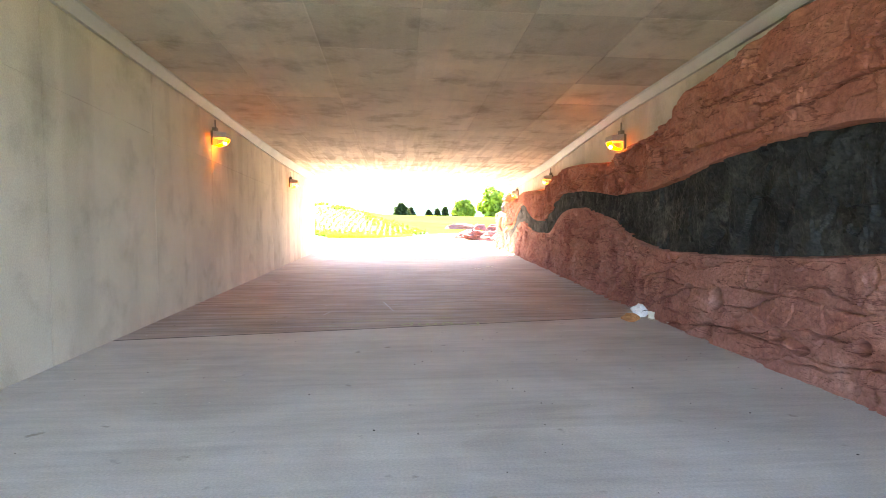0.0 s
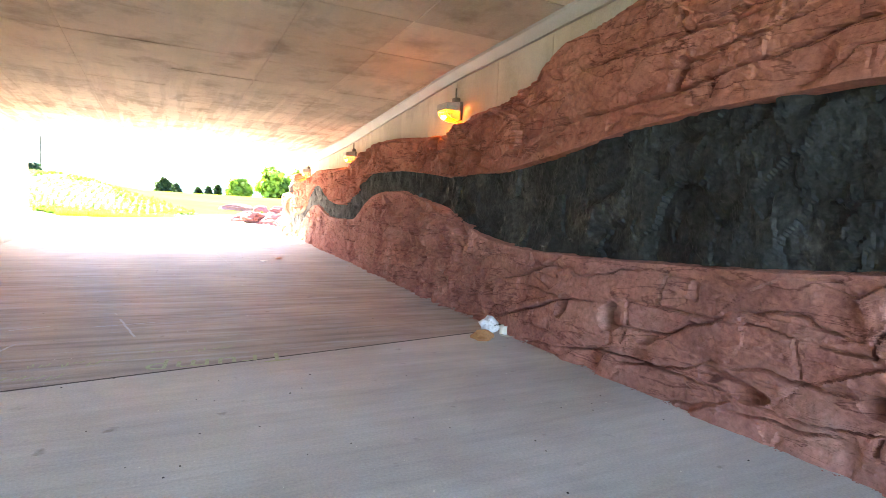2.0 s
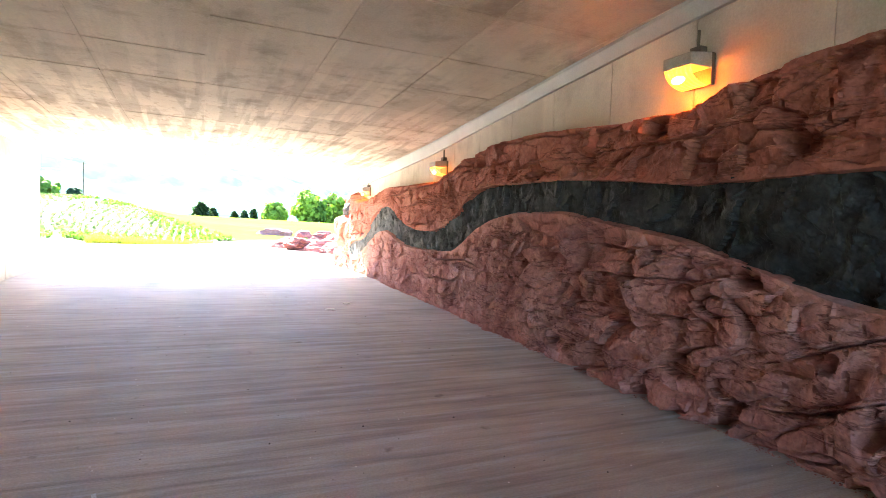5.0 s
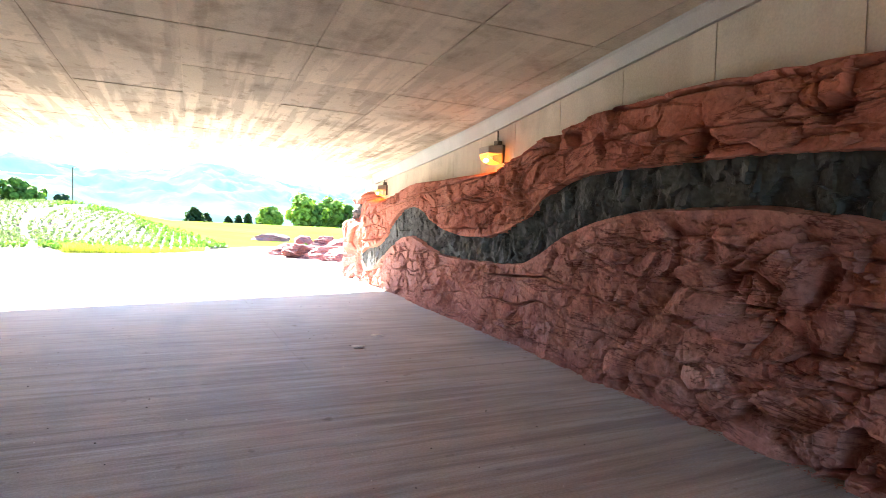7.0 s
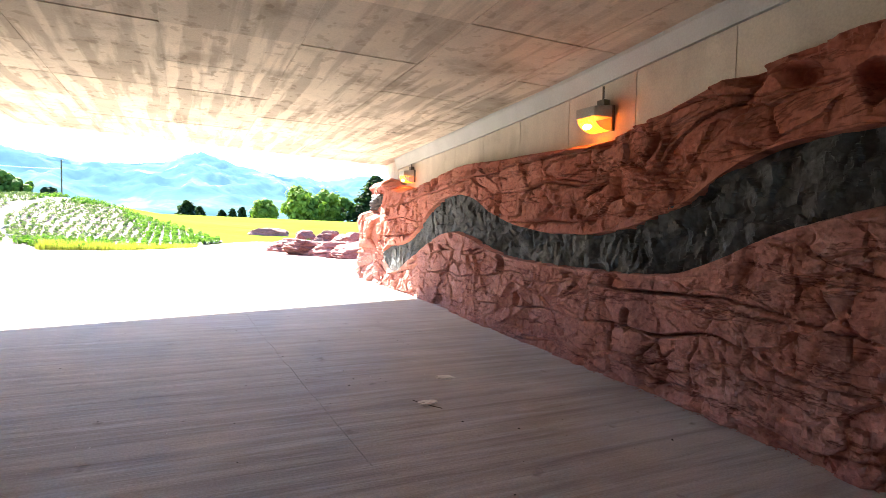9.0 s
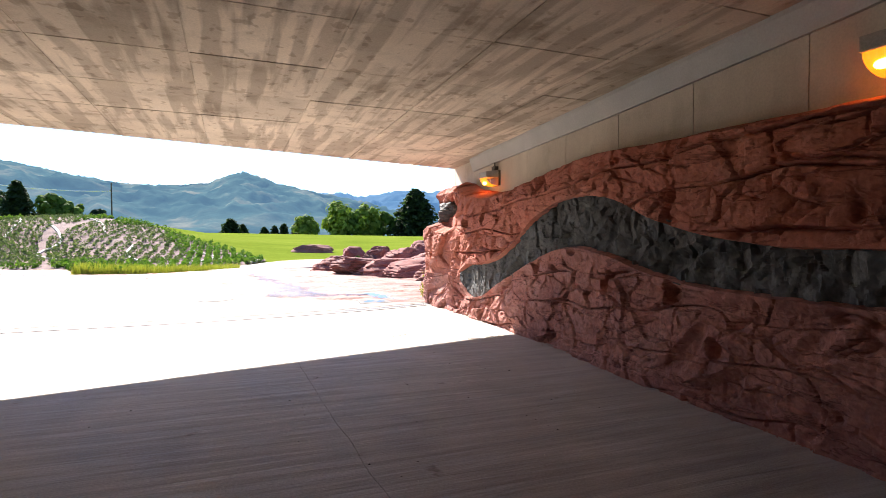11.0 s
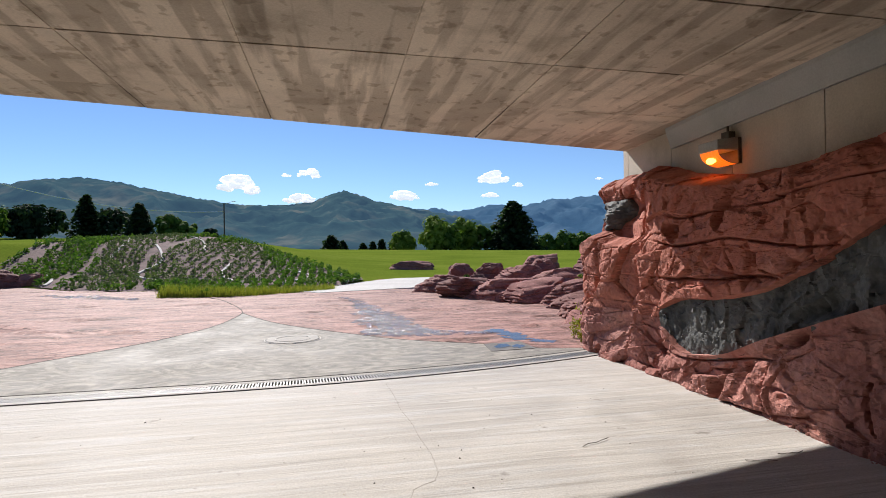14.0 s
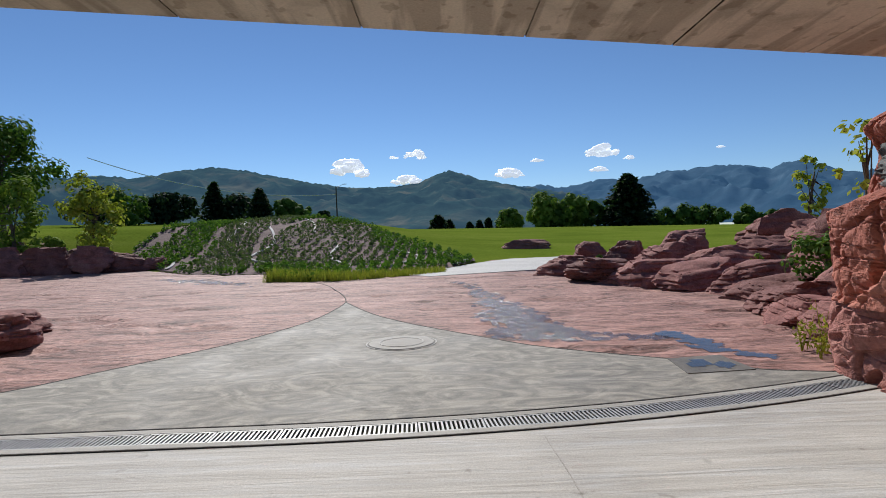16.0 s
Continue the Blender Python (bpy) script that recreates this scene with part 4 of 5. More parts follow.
for y, z in ((9.84, 2.80), (16.11, 2.53), (22.55, 2.37)):
    wall_lamp(wall_x(y), y, z, 180, "tunnel wall lamps")
for y, z in ((10.7, 2.90), (17.9, 2.49)):
    wall_lamp(LEFT, y, z, 0, "tunnel wall lamps")


# ---- litter and chalk in the tunnel ----
def crumple(name, size, seed, material, parent=None, label=""):
    bm = bmesh.new()
    bmesh.ops.create_icosphere(bm, subdivisions=4, radius=1.0)
    for v in bm.verts:
        n = v.co.copy()
        d = 0.30 * fbm(n.x * 1.4 + seed, n.y * 1.4, n.z * 1.4, 3) + 0.16 * abs(noise.noise(n * 3.1 + Vector((seed, 0, 0))))
        c = n * (0.82 + d)
        v.co = Vector((c.x * size[0] / 2, c.y * size[1] / 2, max(0.0, (c.z * 0.5 + 0.45) * size[2])))
    return part(name, bm, material, parent, label, smooth=False)


bag = empty_at("plastic_bag", 3.50, 7.83, 0.001, 20)
crumple("bag_body", (0.27, 0.22, 0.23), 3.0, PLASTIC, bag)
bm = bmesh.new()
for k in range(5):
    box_bm(0.016, 0.006, 0.010, (-0.05 + k * 0.024, -0.118, 0.125 + 0.006 * (k % 2)), bm=bm)
part("print_mark", bm, DARK, bag, "row of small dark printed marks")
tagged(bag, "crumpled white plastic bag against the rock foot", "plastic bag")
tagged(crumple("paper_bag", (0.26, 0.17, 0.13), 8.0, KRAFT), "crumpled brown paper bag on the floor", "paper bag").matrix_world = pose(3.26, 7.58, 0.001, 0, 0, -15)


def paper_strip():
    pts = smooth_line([(3.60, 7.74), (3.66, 7.64), (3.70, 7.50), (3.74, 7.36)], 0.03)
    v, f = ribbon([(p.x, p.y) for p in pts], 0.05, lambda x, y: 0.012 + 0.012 * math.sin(y * 17), 0.004)
    tagged(solid("paper_strip", v, f, PAPER), "long cream strip of paper beside the bag", "paper")
    bm = bmesh.new()
    bmesh.ops.create_cone(bm, cap_ends=False, segments=16, radius1=0.045, radius2=0.05, depth=0.10, matrix=Matrix.Translation((0, 0, 0.05)))
    bmesh.ops.solidify(bm, geom=bm.faces[:], thickness=0.004)
    ob = part("paper_cup", bm, PAPER, smooth=True)
    ob.matrix_world = pose(3.66, 7.78, 0.001, 0, 0, 0)
    tagged(ob, "cream paper cup standing by the rock", "cup")


paper_strip()
for k, (x, y, s) in enumerate(((2.62, 16.0, 0.19), (2.19, 15.4, 0.18))):
    ob = crumple("paper_scrap", (s, s * 0.55, 0.035), 20.0 + k, PAPER)
    ob.matrix_world = pose(x, y, 0.001, 0, 0, 30 * k - 20)
    tagged(ob, "torn pale paper scrap flat on the floor", "paper scrap", "paper scraps")


def twig(x, y, length, turn, seed):
    rng = random.Random(seed)
    bm = bmesh.new()
    at = Vector((0, 0, 0.006))
    for k in range(4):
        step = Vector((length / 4, rng.uniform(-0.018, 0.018), rng.uniform(-0.002, 0.004)))
        m = (Matrix.Translation(at + step / 2) @ step.to_track_quat("Z", "Y").to_matrix().to_4x4())
        bmesh.ops.create_cone(bm, cap_ends=True, segments=6, radius1=0.003, radius2=0.0022, depth=step.length * 1.05, matrix=m)
        at = at + step
    ob = part("twig", bm, BARK)
    ob.matrix_world = pose(x, y, 0, 0, 0, turn)
    tagged(ob, "thin bent dry twig on the concrete", "twig", "twigs")


twig(2.12, 15.52, 0.3, -65, 1)
twig(2.66, 21.4, 0.28, 20, 2)
twig(3.6, 20.9, 0.2, -10, 3)
twig(3.9, 20.95, 0.2, 5, 4)


def chalk_word():
    """Green chalk handwriting, seen upside down by someone walking in."""
    cu = bpy.data.curves.new("chalk_writing", "FONT")
    cu.body, cu.size, cu.extrude, cu.offset = "Trump", 0.40, 0.0006, -0.0015
    cu.shear, cu.space_character = 0.15, 1.12
    cu.materials.append(CHALK)
    ob = new("chalk_writing", cu)
    ob.matrix_world = pose(1.22, 7.74, 0.0012, 0, 0, 182)
    tagged(ob, "faint green chalk word written on the floor", "chalk writing")
    rng = random.Random(12)
    for row, (x0, y0, n) in enumerate(((0.75, 8.12, 6), (-0.2, 7.95, 6), (-0.55, 7.62, 5))):
        for k in range(n):
            tall, wide = rng.uniform(0.07, 0.16), rng.uniform(0.05, 0.09)
            v, f = ribbon([(0, 0), (wide * 0.2, tall * 0.6), (wide, tall), (wide * 0.8, tall * 0.3)], 0.014, 0.0, 0.0012)
            mk = solid("chalk_mark", v, f, CHALK)
            mk.matrix_world = pose(x0 - k * 0.12, y0 + rng.uniform(-0.02, 0.02), 0.0012, 0, 0, rng.uniform(160, 200))
            tagged(mk, "illegible faint green chalk mark on the floor", "chalk mark", "chalk marks")
    for x, y, ln, turn in ((-0.20, 9.25, 0.95, 101), (-0.18, 9.35, 0.6, 8), (-1.05, 9.4, 0.35, 20), (-1.1, 8.6, 0.3, 75)):
        bm = bmesh.new()
        for k in range(7):
            box_bm(ln / 7.5, 0.022, 0.001, (-ln / 2 + ln * k / 7, 0.004 * math.sin(k * 2.1), 0), bm=bm)
        mk = part("chalk_stroke", bm, CHALK_WHITE)
        mk.matrix_world = pose(x, y, 0.0016, 0, 0, turn)
        tagged(mk, "smudged white chalk stroke on the floor", "chalk stroke", "chalk strokes")


chalk_word()


def pebbles(name, count, place, size, material, label, category, seed):
    """Loose grains too many to count, in one mesh."""
    rng = random.Random(seed)
    verts, faces = [], []
    for _ in range(count):
        x, y, z = place(rng)
        r = rng.uniform(*size)
        a = rng.uniform(0, math.tau)
        b = len(verts)
        for k in range(5):
            t = a + math.tau * k / 5
            verts.append((x + r * math.cos(t) * rng.uniform(0.7, 1.2), y + r * math.sin(t) * rng.uniform(0.7, 1.2), z))
        verts.append((x, y, z + r * rng.uniform(0.5, 0.9)))
        faces += [(b + k, b + (k + 1) % 5, b + 5) for k in range(5)]
    tagged(solid(name, verts, faces, material), label, category, kind="stuff")


def by_the_foot(rng):
    y = rng.uniform(3, 24.3)
    p = FOOT[next(i for i, q in enumerate(FOOT) if q.y >= y)]
    return p.x - 0.02 - abs(rng.gauss(0, 0.035)) + 0.03, y, 0.0


pebbles("gravel", 2600, by_the_foot, (0.003, 0.010), RED_LOW, "loose red grit and chips along the rock foot", "gravel", 5)
pebbles("leaf_litter", 420, lambda r: (r.uniform(-3.3, 3.6), r.uniform(4, 23), 0.0), (0.003, 0.008), PAPER, "sparse pale crumbs and seeds on the floor", "litter", 6)
pebbles("dark_crumbs", 300, lambda r: (r.uniform(-3.3, 3.6), r.uniform(2.5, 23), 0.0), (0.004, 0.010), DIRT_LINE, "scattered dark specks and dry bits on the floor", "litter", 9)
pebbles("gravel", 300, lambda r: (5.2 + abs(r.gauss(0, 0.25)), r.uniform(25.8, 29.0), -0.012), (0.008, 0.02), MULCH, "washed soil and chips at the boulders' foot", "gravel", 7)


# ---- boulders ----
def boulder(x, y, w, d, h, turn, seed, group, sink=0.06):
    ob = rock_lump("boulder", (w * 1.22, d * 1.22, h * 1.12), seed, BOULDER, 5, 0.90)
    ob.matrix_world = pose(x, y, max(ground_z(x, y), -0.03) - sink, 5 * math.sin(seed * 3.1), 5 * math.sin(seed * 1.7), turn)
    return tagged(ob, "rough brick-red sandstone boulder with cracked bedding", "boulder", group)


for k, row in enumerate((
        (4.65, 36.4, 1.3, 1.1, 0.62), (5.05, 34.5, 2.0, 1.3, 0.62), (5.75, 33.2, 1.9, 1.3, 0.60), (6.5, 32.2, 1.9, 1.3, 0.58), (7.1, 31.2, 1.8, 1.3, 0.62),
        (5.5, 37.6, 1.0, 0.9, 0.95), (6.3, 36.4, 1.2, 1.0, 0.95), (6.9, 34.9, 1.4, 1.1, 0.95), (7.8, 33.7, 1.7, 1.2, 0.85), (8.0, 36.2, 1.4, 1.0, 1.1))):
    boulder(*row, 25 * math.sin(k * 2.3) + 20, 3.1 * k + 1, "boulders beside the path")
for k, row in enumerate((
        (9.3, 39.4, 1.5, 1.2, 0.95), (9.3, 34.6, 1.9, 1.4, 0.85), (10.9, 34.0, 2.0, 1.4, 1.0), (11.4, 36.8, 2.2, 1.5, 1.1), (8.9, 31.9, 1.8, 1.3, 0.75),
        (9.9, 31.2, 1.9, 1.5, 1.25), (8.0, 29.6, 1.7, 1.3, 0.75), (9.2, 29.2, 1.8, 1.6, 1.35), (6.9, 29.9, 1.3, 1.1, 0.5), (6.4, 28.7, 1.2, 1.2, 0.5),
        (6.0, 27.6, 1.1, 1.1, 0.42), (5.65, 26.6, 0.9, 1.0, 0.45), (7.3, 28.1, 1.5, 1.4, 0.95), (6.9, 26.7, 1.4, 1.3, 1.0), (5.5, 25.9, 0.6, 0.6, 0.4))):
    boulder(*row, 30 * math.sin(k * 1.7 + 1), 2.7 * k + 40, "boulders banked beside the tunnel mouth")
boulder(5.7, 51.0, 2.3, 0.9, 0.52, 4, 90.0, "boulders on the lawn")
for k, row in enumerate(((-5.6, 27.6, 1.2, 1.3, 0.62), (-6.6, 29.0, 1.2, 1.2, 0.5))):
    boulder(*row, 15 + 30 * k, 95.0 + 2 * k, "boulders beside the plaza")
for k, row in enumerate(((-19.6, 45.9, 2.3, 1.3, 1.35), (-17.6, 46.1, 2.1, 1.2, 1.4), (-15.7, 46.2, 2.0, 1.1, 1.3), (-14.1, 46.5, 1.6, 1.1, 0.9), (-22.0, 45.6, 2.4, 1.4, 1.5), (-12.9, 46.8, 1.1, 0.9, 0.55),
                         (-22.5, 49.2, 2.6, 1.2, 1.0), (-20.3, 49.6, 2.4, 1.1, 0.9), (-18.3, 49.4, 2.2, 1.0, 0.75), (-16.5, 49.2, 2.0, 1.0, 0.6))):
    boulder(*row, 12 * math.sin(k * 2.1), 110.0 + 2.3 * k, "boulders edging the bank")


# ---- planting bed ----
bed_out = [(-11.8, 45.2), (-9.5, 42.8), (-5.8, 40.9), (-4.5, 37.7), (-3.3, 37.1), (-2.1, 37.5), (-0.8, 38.6), (1.1, 40.9), (2.1, 43.2), (2.2, 44.6), (1.4, 46.8), (-0.3, 50.2), (-2.5, 54.6), (-5.0, 59.6), (-8.0, 63.0), (-12.0, 64.0), (-15.5, 61.5), (-17.2, 57.0), (-16.6, 51.5), (-14.0, 47.8)]


def bed_z(x, y):
    x0, y0 = math.floor(x), math.floor(y)
    fx, fy = x - x0, y - y0
    a = ground_z(x0, y0) * (1 - fx) + ground_z(x0 + 1, y0) * fx
    b = ground_z(x0, y0 + 1) * (1 - fx) + ground_z(x0 + 1, y0 + 1) * fx
    return a * (1 - fy) + b * fy + 0.09


def build_bed():
    step, index, verts, faces = 0.25, {}, [], []
    xs, ys = np.arange(-18, 3.5, step), np.arange(36.5, 65, step)

    def vid(i, j):
        if (i, j) not in index:
            index[i, j] = len(verts)
            x, y = xs[i], ys[j]
            verts.append((x, y, bed_z(x, y) + 0.03 * noise.noise(Vector((x * 1.7, y * 1.7, 2)))))
        return index[i, j]
    for j in range(len(ys) - 1):
        for i in range(len(xs) - 1):
            if inside(xs[i] + step / 2, ys[j] + step / 2, bed_out):
                faces.append((vid(i, j), vid(i + 1, j), vid(i + 1, j + 1), vid(i, j + 1)))
    tagged(solid("planting_bed", verts, faces, MULCH, smooth=True), "sloping bed of purplish bark mulch", "planting bed", kind="structure")


build_bed()


def leaf_quad(verts, faces, at, n, size, rng, long=1.6):
    a = n.orthogonal().normalized()
    a.rotate(Matrix.Rotation(rng.uniform(0, math.tau), 3, n))
    b = n.cross(a)
    k = len(verts)
    a, b = a * size * 0.5, b * size * 0.5 * long
    verts += [at - b, at + a - b * 0.1, at + b, at - a - b * 0.1]
    faces.append((k, k + 1, k + 2, k + 3))


def plants(name, spots, leaves, spread, tall, leaf, material, label, category, seed):
    rng = random.Random(seed)
    verts, faces = [], []
    for x, y, z in spots:
        s = rng.uniform(0.7, 1.25)
        for _ in range(leaves):
            r, a = spread * s * math.sqrt(rng.random()), rng.uniform(0, math.tau)
            h = tall * s * rng.random() * (1 - 0.4 * (r / (spread * s)) ** 2)
            n = Vector((rng.gauss(0, 0.7), rng.gauss(0, 0.7), 0.6)).normalized()
            leaf_quad(verts, faces, Vector((x + r * math.cos(a), y + r * math.sin(a), z + h)), n, leaf * rng.uniform(0.7, 1.3), rng)
    return tagged(solid(name, verts, faces, material), label, category, kind="stuff")


def bed_rows():
    rng = random.Random(31)
    green, sage = [], []
    for k in range(-3, 47):
        for m in range(62):
            v = m / 61
            x = -17.5 + 0.45 * k + 1.3 * math.sin(v * 4.2 + 0.09 * k) + 0.9 * math.sin(v * 9 + 0.3 * k) * 0.35
            y = 37.2 + 27.0 * v
            band = math.sin(0.62 * k + 0.6 * math.sin(v * 5))
            if band > 0.88 and k < 30:
                continue
            x, y = x + rng.gauss(0, 0.05), y + rng.gauss(0, 0.10)
            if not inside(x, y, bed_out) or rng.random() < 0.06:
                continue
            lush = (k < 14 or x > -1.5 + 0.2 * (44 - y) or y < 42.5 or v > 0.72 and k > 21)
            (green if lush and rng.random() < 0.85 else sage).append((x, y, bed_z(x, y)))
    plants("bed_plants", green, 26, 0.145, 0.32, 0.09, LEAF_BED, "rows of young green shrubs in mulch", "shrubs", 1)
    plants("bed_plants", sage, 18, 0.135, 0.22, 0.08, LEAF_SAGE, "rows of greyish sage-green plants in mulch", "shrubs", 2)


bed_rows()


def sedges():
    rng = random.Random(8)
    verts, faces = [], []
    for _ in range(520):
        t = rng.random()
        x = -4.7 + 5.6 * t
        y = 37.4 + 0.9 * max(0, t - 0.45) * 3.2 + 0.5 * math.sin(t * 3) * -1 + rng.uniform(-0.1, 0.95)
        h0 = 0.30 * (1.15 - 0.6 * t)
        for _ in range(9):
            a = rng.uniform(0, math.tau)
            lean = rng.uniform(0.05, 0.22)
            p = Vector((x + rng.gauss(0, 0.06), y + rng.gauss(0, 0.06), bed_z(x, y) - 0.08))
            tip = p + Vector((math.cos(a) * lean, math.sin(a) * lean, h0 * rng.uniform(0.7, 1.5) + 0.08))
            w = Vector((-math.sin(a), math.cos(a), 0)) * 0.014
            k = len(verts)
            verts += [p - w, p + w, tip]
            faces.append((k, k + 1, k + 2))
    tagged(solid("sedge_grass", verts, faces, SEDGE), "yellow-green tufts of sedge along the bed's front", "grass", kind="stuff")


sedges()
for line, wide in (([(-5.2, 40.9), (-5.9, 43.4), (-8.2, 46.2), (-8.0, 49.5), (-9.6, 54.0)], 0.22), ([(-3.0, 40.4), (-2.9, 42.4), (-4.3, 45.6), (-4.4, 48.5)], 0.2), ([(-1.6, 40.6), (-0.8, 43.2), (-0.2, 45.4), (-1.4, 47.6)], 0.2), ([(1.3, 41.6), (1.75, 43.2), (1.9, 44.4), (1.1, 46.4)], 0.25), ([(-11.7, 45.3), (-11.9, 46.4), (-13.0, 48.6)], 0.25), ([(-6.4, 52.0), (-7.5, 56.5), (-9.6, 60.5)], 0.2), ([(-11.0, 51.0), (-11.6, 55.5), (-13.0, 60.0)], 0.2)):
    v, f = ribbon([(p.x, p.y) for p in smooth_line(line, 0.3)], wide * 0.6, lambda x, y: bed_z(x, y) - 0.01, 0.07)
    tagged(solid("gravel_rill", v, f, WHITE_ROCK), "narrow pale gravel rill winding through the bed", "rill", "rills in the bed")


# ---- trees and shrubs ----
def limb(verts, faces, p, q, r0, r1, sides=7):
    d = (q - p).normalized()
    a = d.orthogonal().normalized()
    b = d.cross(a)
    k = len(verts)
    for c, r in ((p, r0), (q, r1)):
        for i in range(sides):
            t = math.tau * i / sides
            verts.append(c + (a * math.cos(t) + b * math.sin(t)) * r)
    faces += [(k + i, k + (i + 1) % sides, k + sides + (i + 1) % sides, k + sides + i) for i in range(sides)]


def broadleaf(x, y, height, width, seed, material, label, group="", clumps=42, per=70, leaf=0.32, bare=0.18, z=None):
    rng = random.Random(seed)
    ob = empty_at("tree", x, y, ground_z(x, y) - 0.05 if z is None else z)
    tv, tf, lv, lf = [], [], [], []
    top = Vector((rng.uniform(-0.05, 0.05) * height, 0, height * 0.72))
    mid = Vector((rng.uniform(-0.03, 0.03) * height, rng.uniform(-0.02, 0.02) * height, height * 0.36))
    r = height * 0.022 + 0.01
    limb(tv, tf, Vector((0, 0, -0.1)), mid, r, r * 0.7)
    limb(tv, tf, mid, top, r * 0.7, r * 0.2)
    for _ in range(clumps):
        u, a = rng.uniform(-1, 1), rng.uniform(0, math.tau)
        s = math.sqrt(max(0, 1 - u * u)) * rng.uniform(0.45, 1.0)
        lump = 0.8 + 0.35 * noise.noise(Vector((math.cos(a) * 1.5 + seed, math.sin(a) * 1.5, u * 2)))
        c = Vector((math.cos(a) * s * width / 2 * lump, math.sin(a) * s * width / 2 * lump, height * (bare + (1 - bare) * (0.5 + 0.46 * u * lump))))
        if rng.random() < 0.5:
            limb(tv, tf, mid.lerp(top, rng.random()), c, r * 0.25, r * 0.06, 5)
        rad = width * rng.uniform(0.10, 0.19)
        for _ in range(per):
            v = Vector((rng.gauss(0, 1), rng.gauss(0, 1), rng.gauss(0, 0.8)))
            v = v.normalized() * rad * rng.random() ** 0.4
            leaf_quad(lv, lf, c + v, (v.normalized() + Vector((0, 0, 0.5))).normalized(), leaf * rng.uniform(0.6, 1.3), rng, 1.3)
    solid("trunk", tv, tf, BARK, ob, "brown bark", smooth=True)
    solid("crown", lv, lf, material, ob)
    return tagged(ob, label, "tree", group)


def conifer(x, y, height, width, seed, label, group="", leaf=0.5, blunt=0.55, material=None, levels=30):
    rng = random.Random(seed)
    ob = empty_at("tree", x, y, ground_z(x, y) - 0.05)
    tv, tf, lv, lf = [], [], [], []
    limb(tv, tf, Vector((0, 0, -0.1)), Vector((0, 0, height * 0.97)), height * 0.022, 0.02)
    for k in range(levels):
        q = (k + 0.5) / levels
        z = height * (0.03 + 0.95 * q)
        reach = width / 2 * (1 - q) ** blunt * min(1.0, 0.75 + q * 2.2)
        for m in range(15):
            a = rng.uniform(0, math.tau)
            rr = reach * rng.uniform(0.72, 1.1)
            tip = Vector((math.cos(a) * rr, math.sin(a) * rr, z - rr * 0.16))
            for j in range(11):
                t = (j + 1) / 11 * rng.uniform(0.85, 1.05)
                c = Vector((0, 0, z)).lerp(tip, t) + Vector((rng.gauss(0, 0.16), rng.gauss(0, 0.16), rng.gauss(0, 0.12)))
                n = Vector((rng.gauss(0, 0.6), rng.gauss(0, 0.6), 1)).normalized()
                leaf_quad(lv, lf, c, n, leaf * rng.uniform(0.6, 1.2), rng, 1.5)
    solid("trunk", tv, tf, BARK, ob, "dark bark", smooth=True)
    solid("crown", lv, lf, material or LEAF_DARK, ob)
    return tagged(ob, label, "tree", group)


conifer(42.7, 143.0, 12.5, 16.0, 1, "broad dark blue-green spruce on the lawn's far edge", leaf=0.85, levels=38)
for k, (x, y, h, w) in enumerate(((22.3, 138.0, 8.2, 9.5), (25.6, 142.0, 7.6, 9.0), (30.8, 146.4, 8.2, 9.5), (35.5, 147.0, 7.2, 8.0), (18.6, 158.8, 6.4, 8.0))):
    broadleaf(x, y, h, w, 20 + k, LEAF_OAK if k % 2 else LEAF_LIGHT, "rounded mid-green tree in a far clump", "far clump of trees", 36, 60, 0.75, 0.04)
for k, (x, y, h, w) in enumerate(((57.0, 158.8, 6.0, 8.5), (61.8, 157.0, 6.6, 9.0), (66.4, 154.9, 6.4, 9.0), (73.3, 151.3, 5.5, 7.5), (78.5, 149.0, 4.6, 7.0), (51, 165, 5.4, 7))):
    broadleaf(x, y, h, w, 40 + k, LEAF_OAK, "low dark green tree beyond the lawn", "far low trees", 26, 50, 0.8, 0.03)
for k, (x, y, h, w) in enumerate(((0.6, 150.0, 3.6, 6.6), (3.2, 153.0, 2.4, 3.6), (13.6, 165.0, 3.4, 3.2), (11.5, 168, 3.0, 3.0), (17.5, 172.0, 4.2, 4.0), (9.0, 170, 2.6, 3.5), (20.5, 170, 4.6, 4.2))):
    conifer(x, y, h + 0.8, w, 60 + k, "small dark evergreen beyond the lawn's crest", "far evergreens", 0.5, 0.5, levels=14)
for k, (x, y, h, w, dark) in enumerate(((-47.5, 100.0, 5.6, 9.0, 1), (-43.7, 98.2, 5.2, 8.5, 1), (-41.0, 104.0, 4.6, 7.0, 1), (-39.6, 106.0, 5.0, 7.0, 1), (-36.0, 111.9, 6.8, 7.0, 0), (-33.4, 114.0, 5.0, 8.5, 1), (-26.6, 105.9, 5.2, 6.0, 0), (-23.0, 106.9, 3.6, 4.6, 2), (-20.6, 107.5, 3.2, 4.4, 2), (-18.4, 112.8, 2.6, 3.2, 1))):
    if dark == 0:
        conifer(x, y, h, w, 80 + k, "dark pointed evergreen behind the bed", "trees behind the bed", 0.45, 0.8, levels=22)
    else:
        broadleaf(x, y, h, w, 80 + k, LEAF_OAK if dark == 2 or k % 3 == 1 else LEAF_DARK, "dense dark tree behind the planting bed", "trees behind the bed", 30, 60, 0.5, 0.02)
broadleaf(-24.9, 53.0, 7.4, 6.8, 101, LEAF_OAK, "leafy green tree on the grassy bank", "", 60, 90, 0.22, 0.2)
broadleaf(-20.4, 47.8, 4.9, 3.6, 102, LEAF_LIGHT, "bright young tree with light green leaves", "saplings by the bank", 40, 70, 0.15, 0.12)
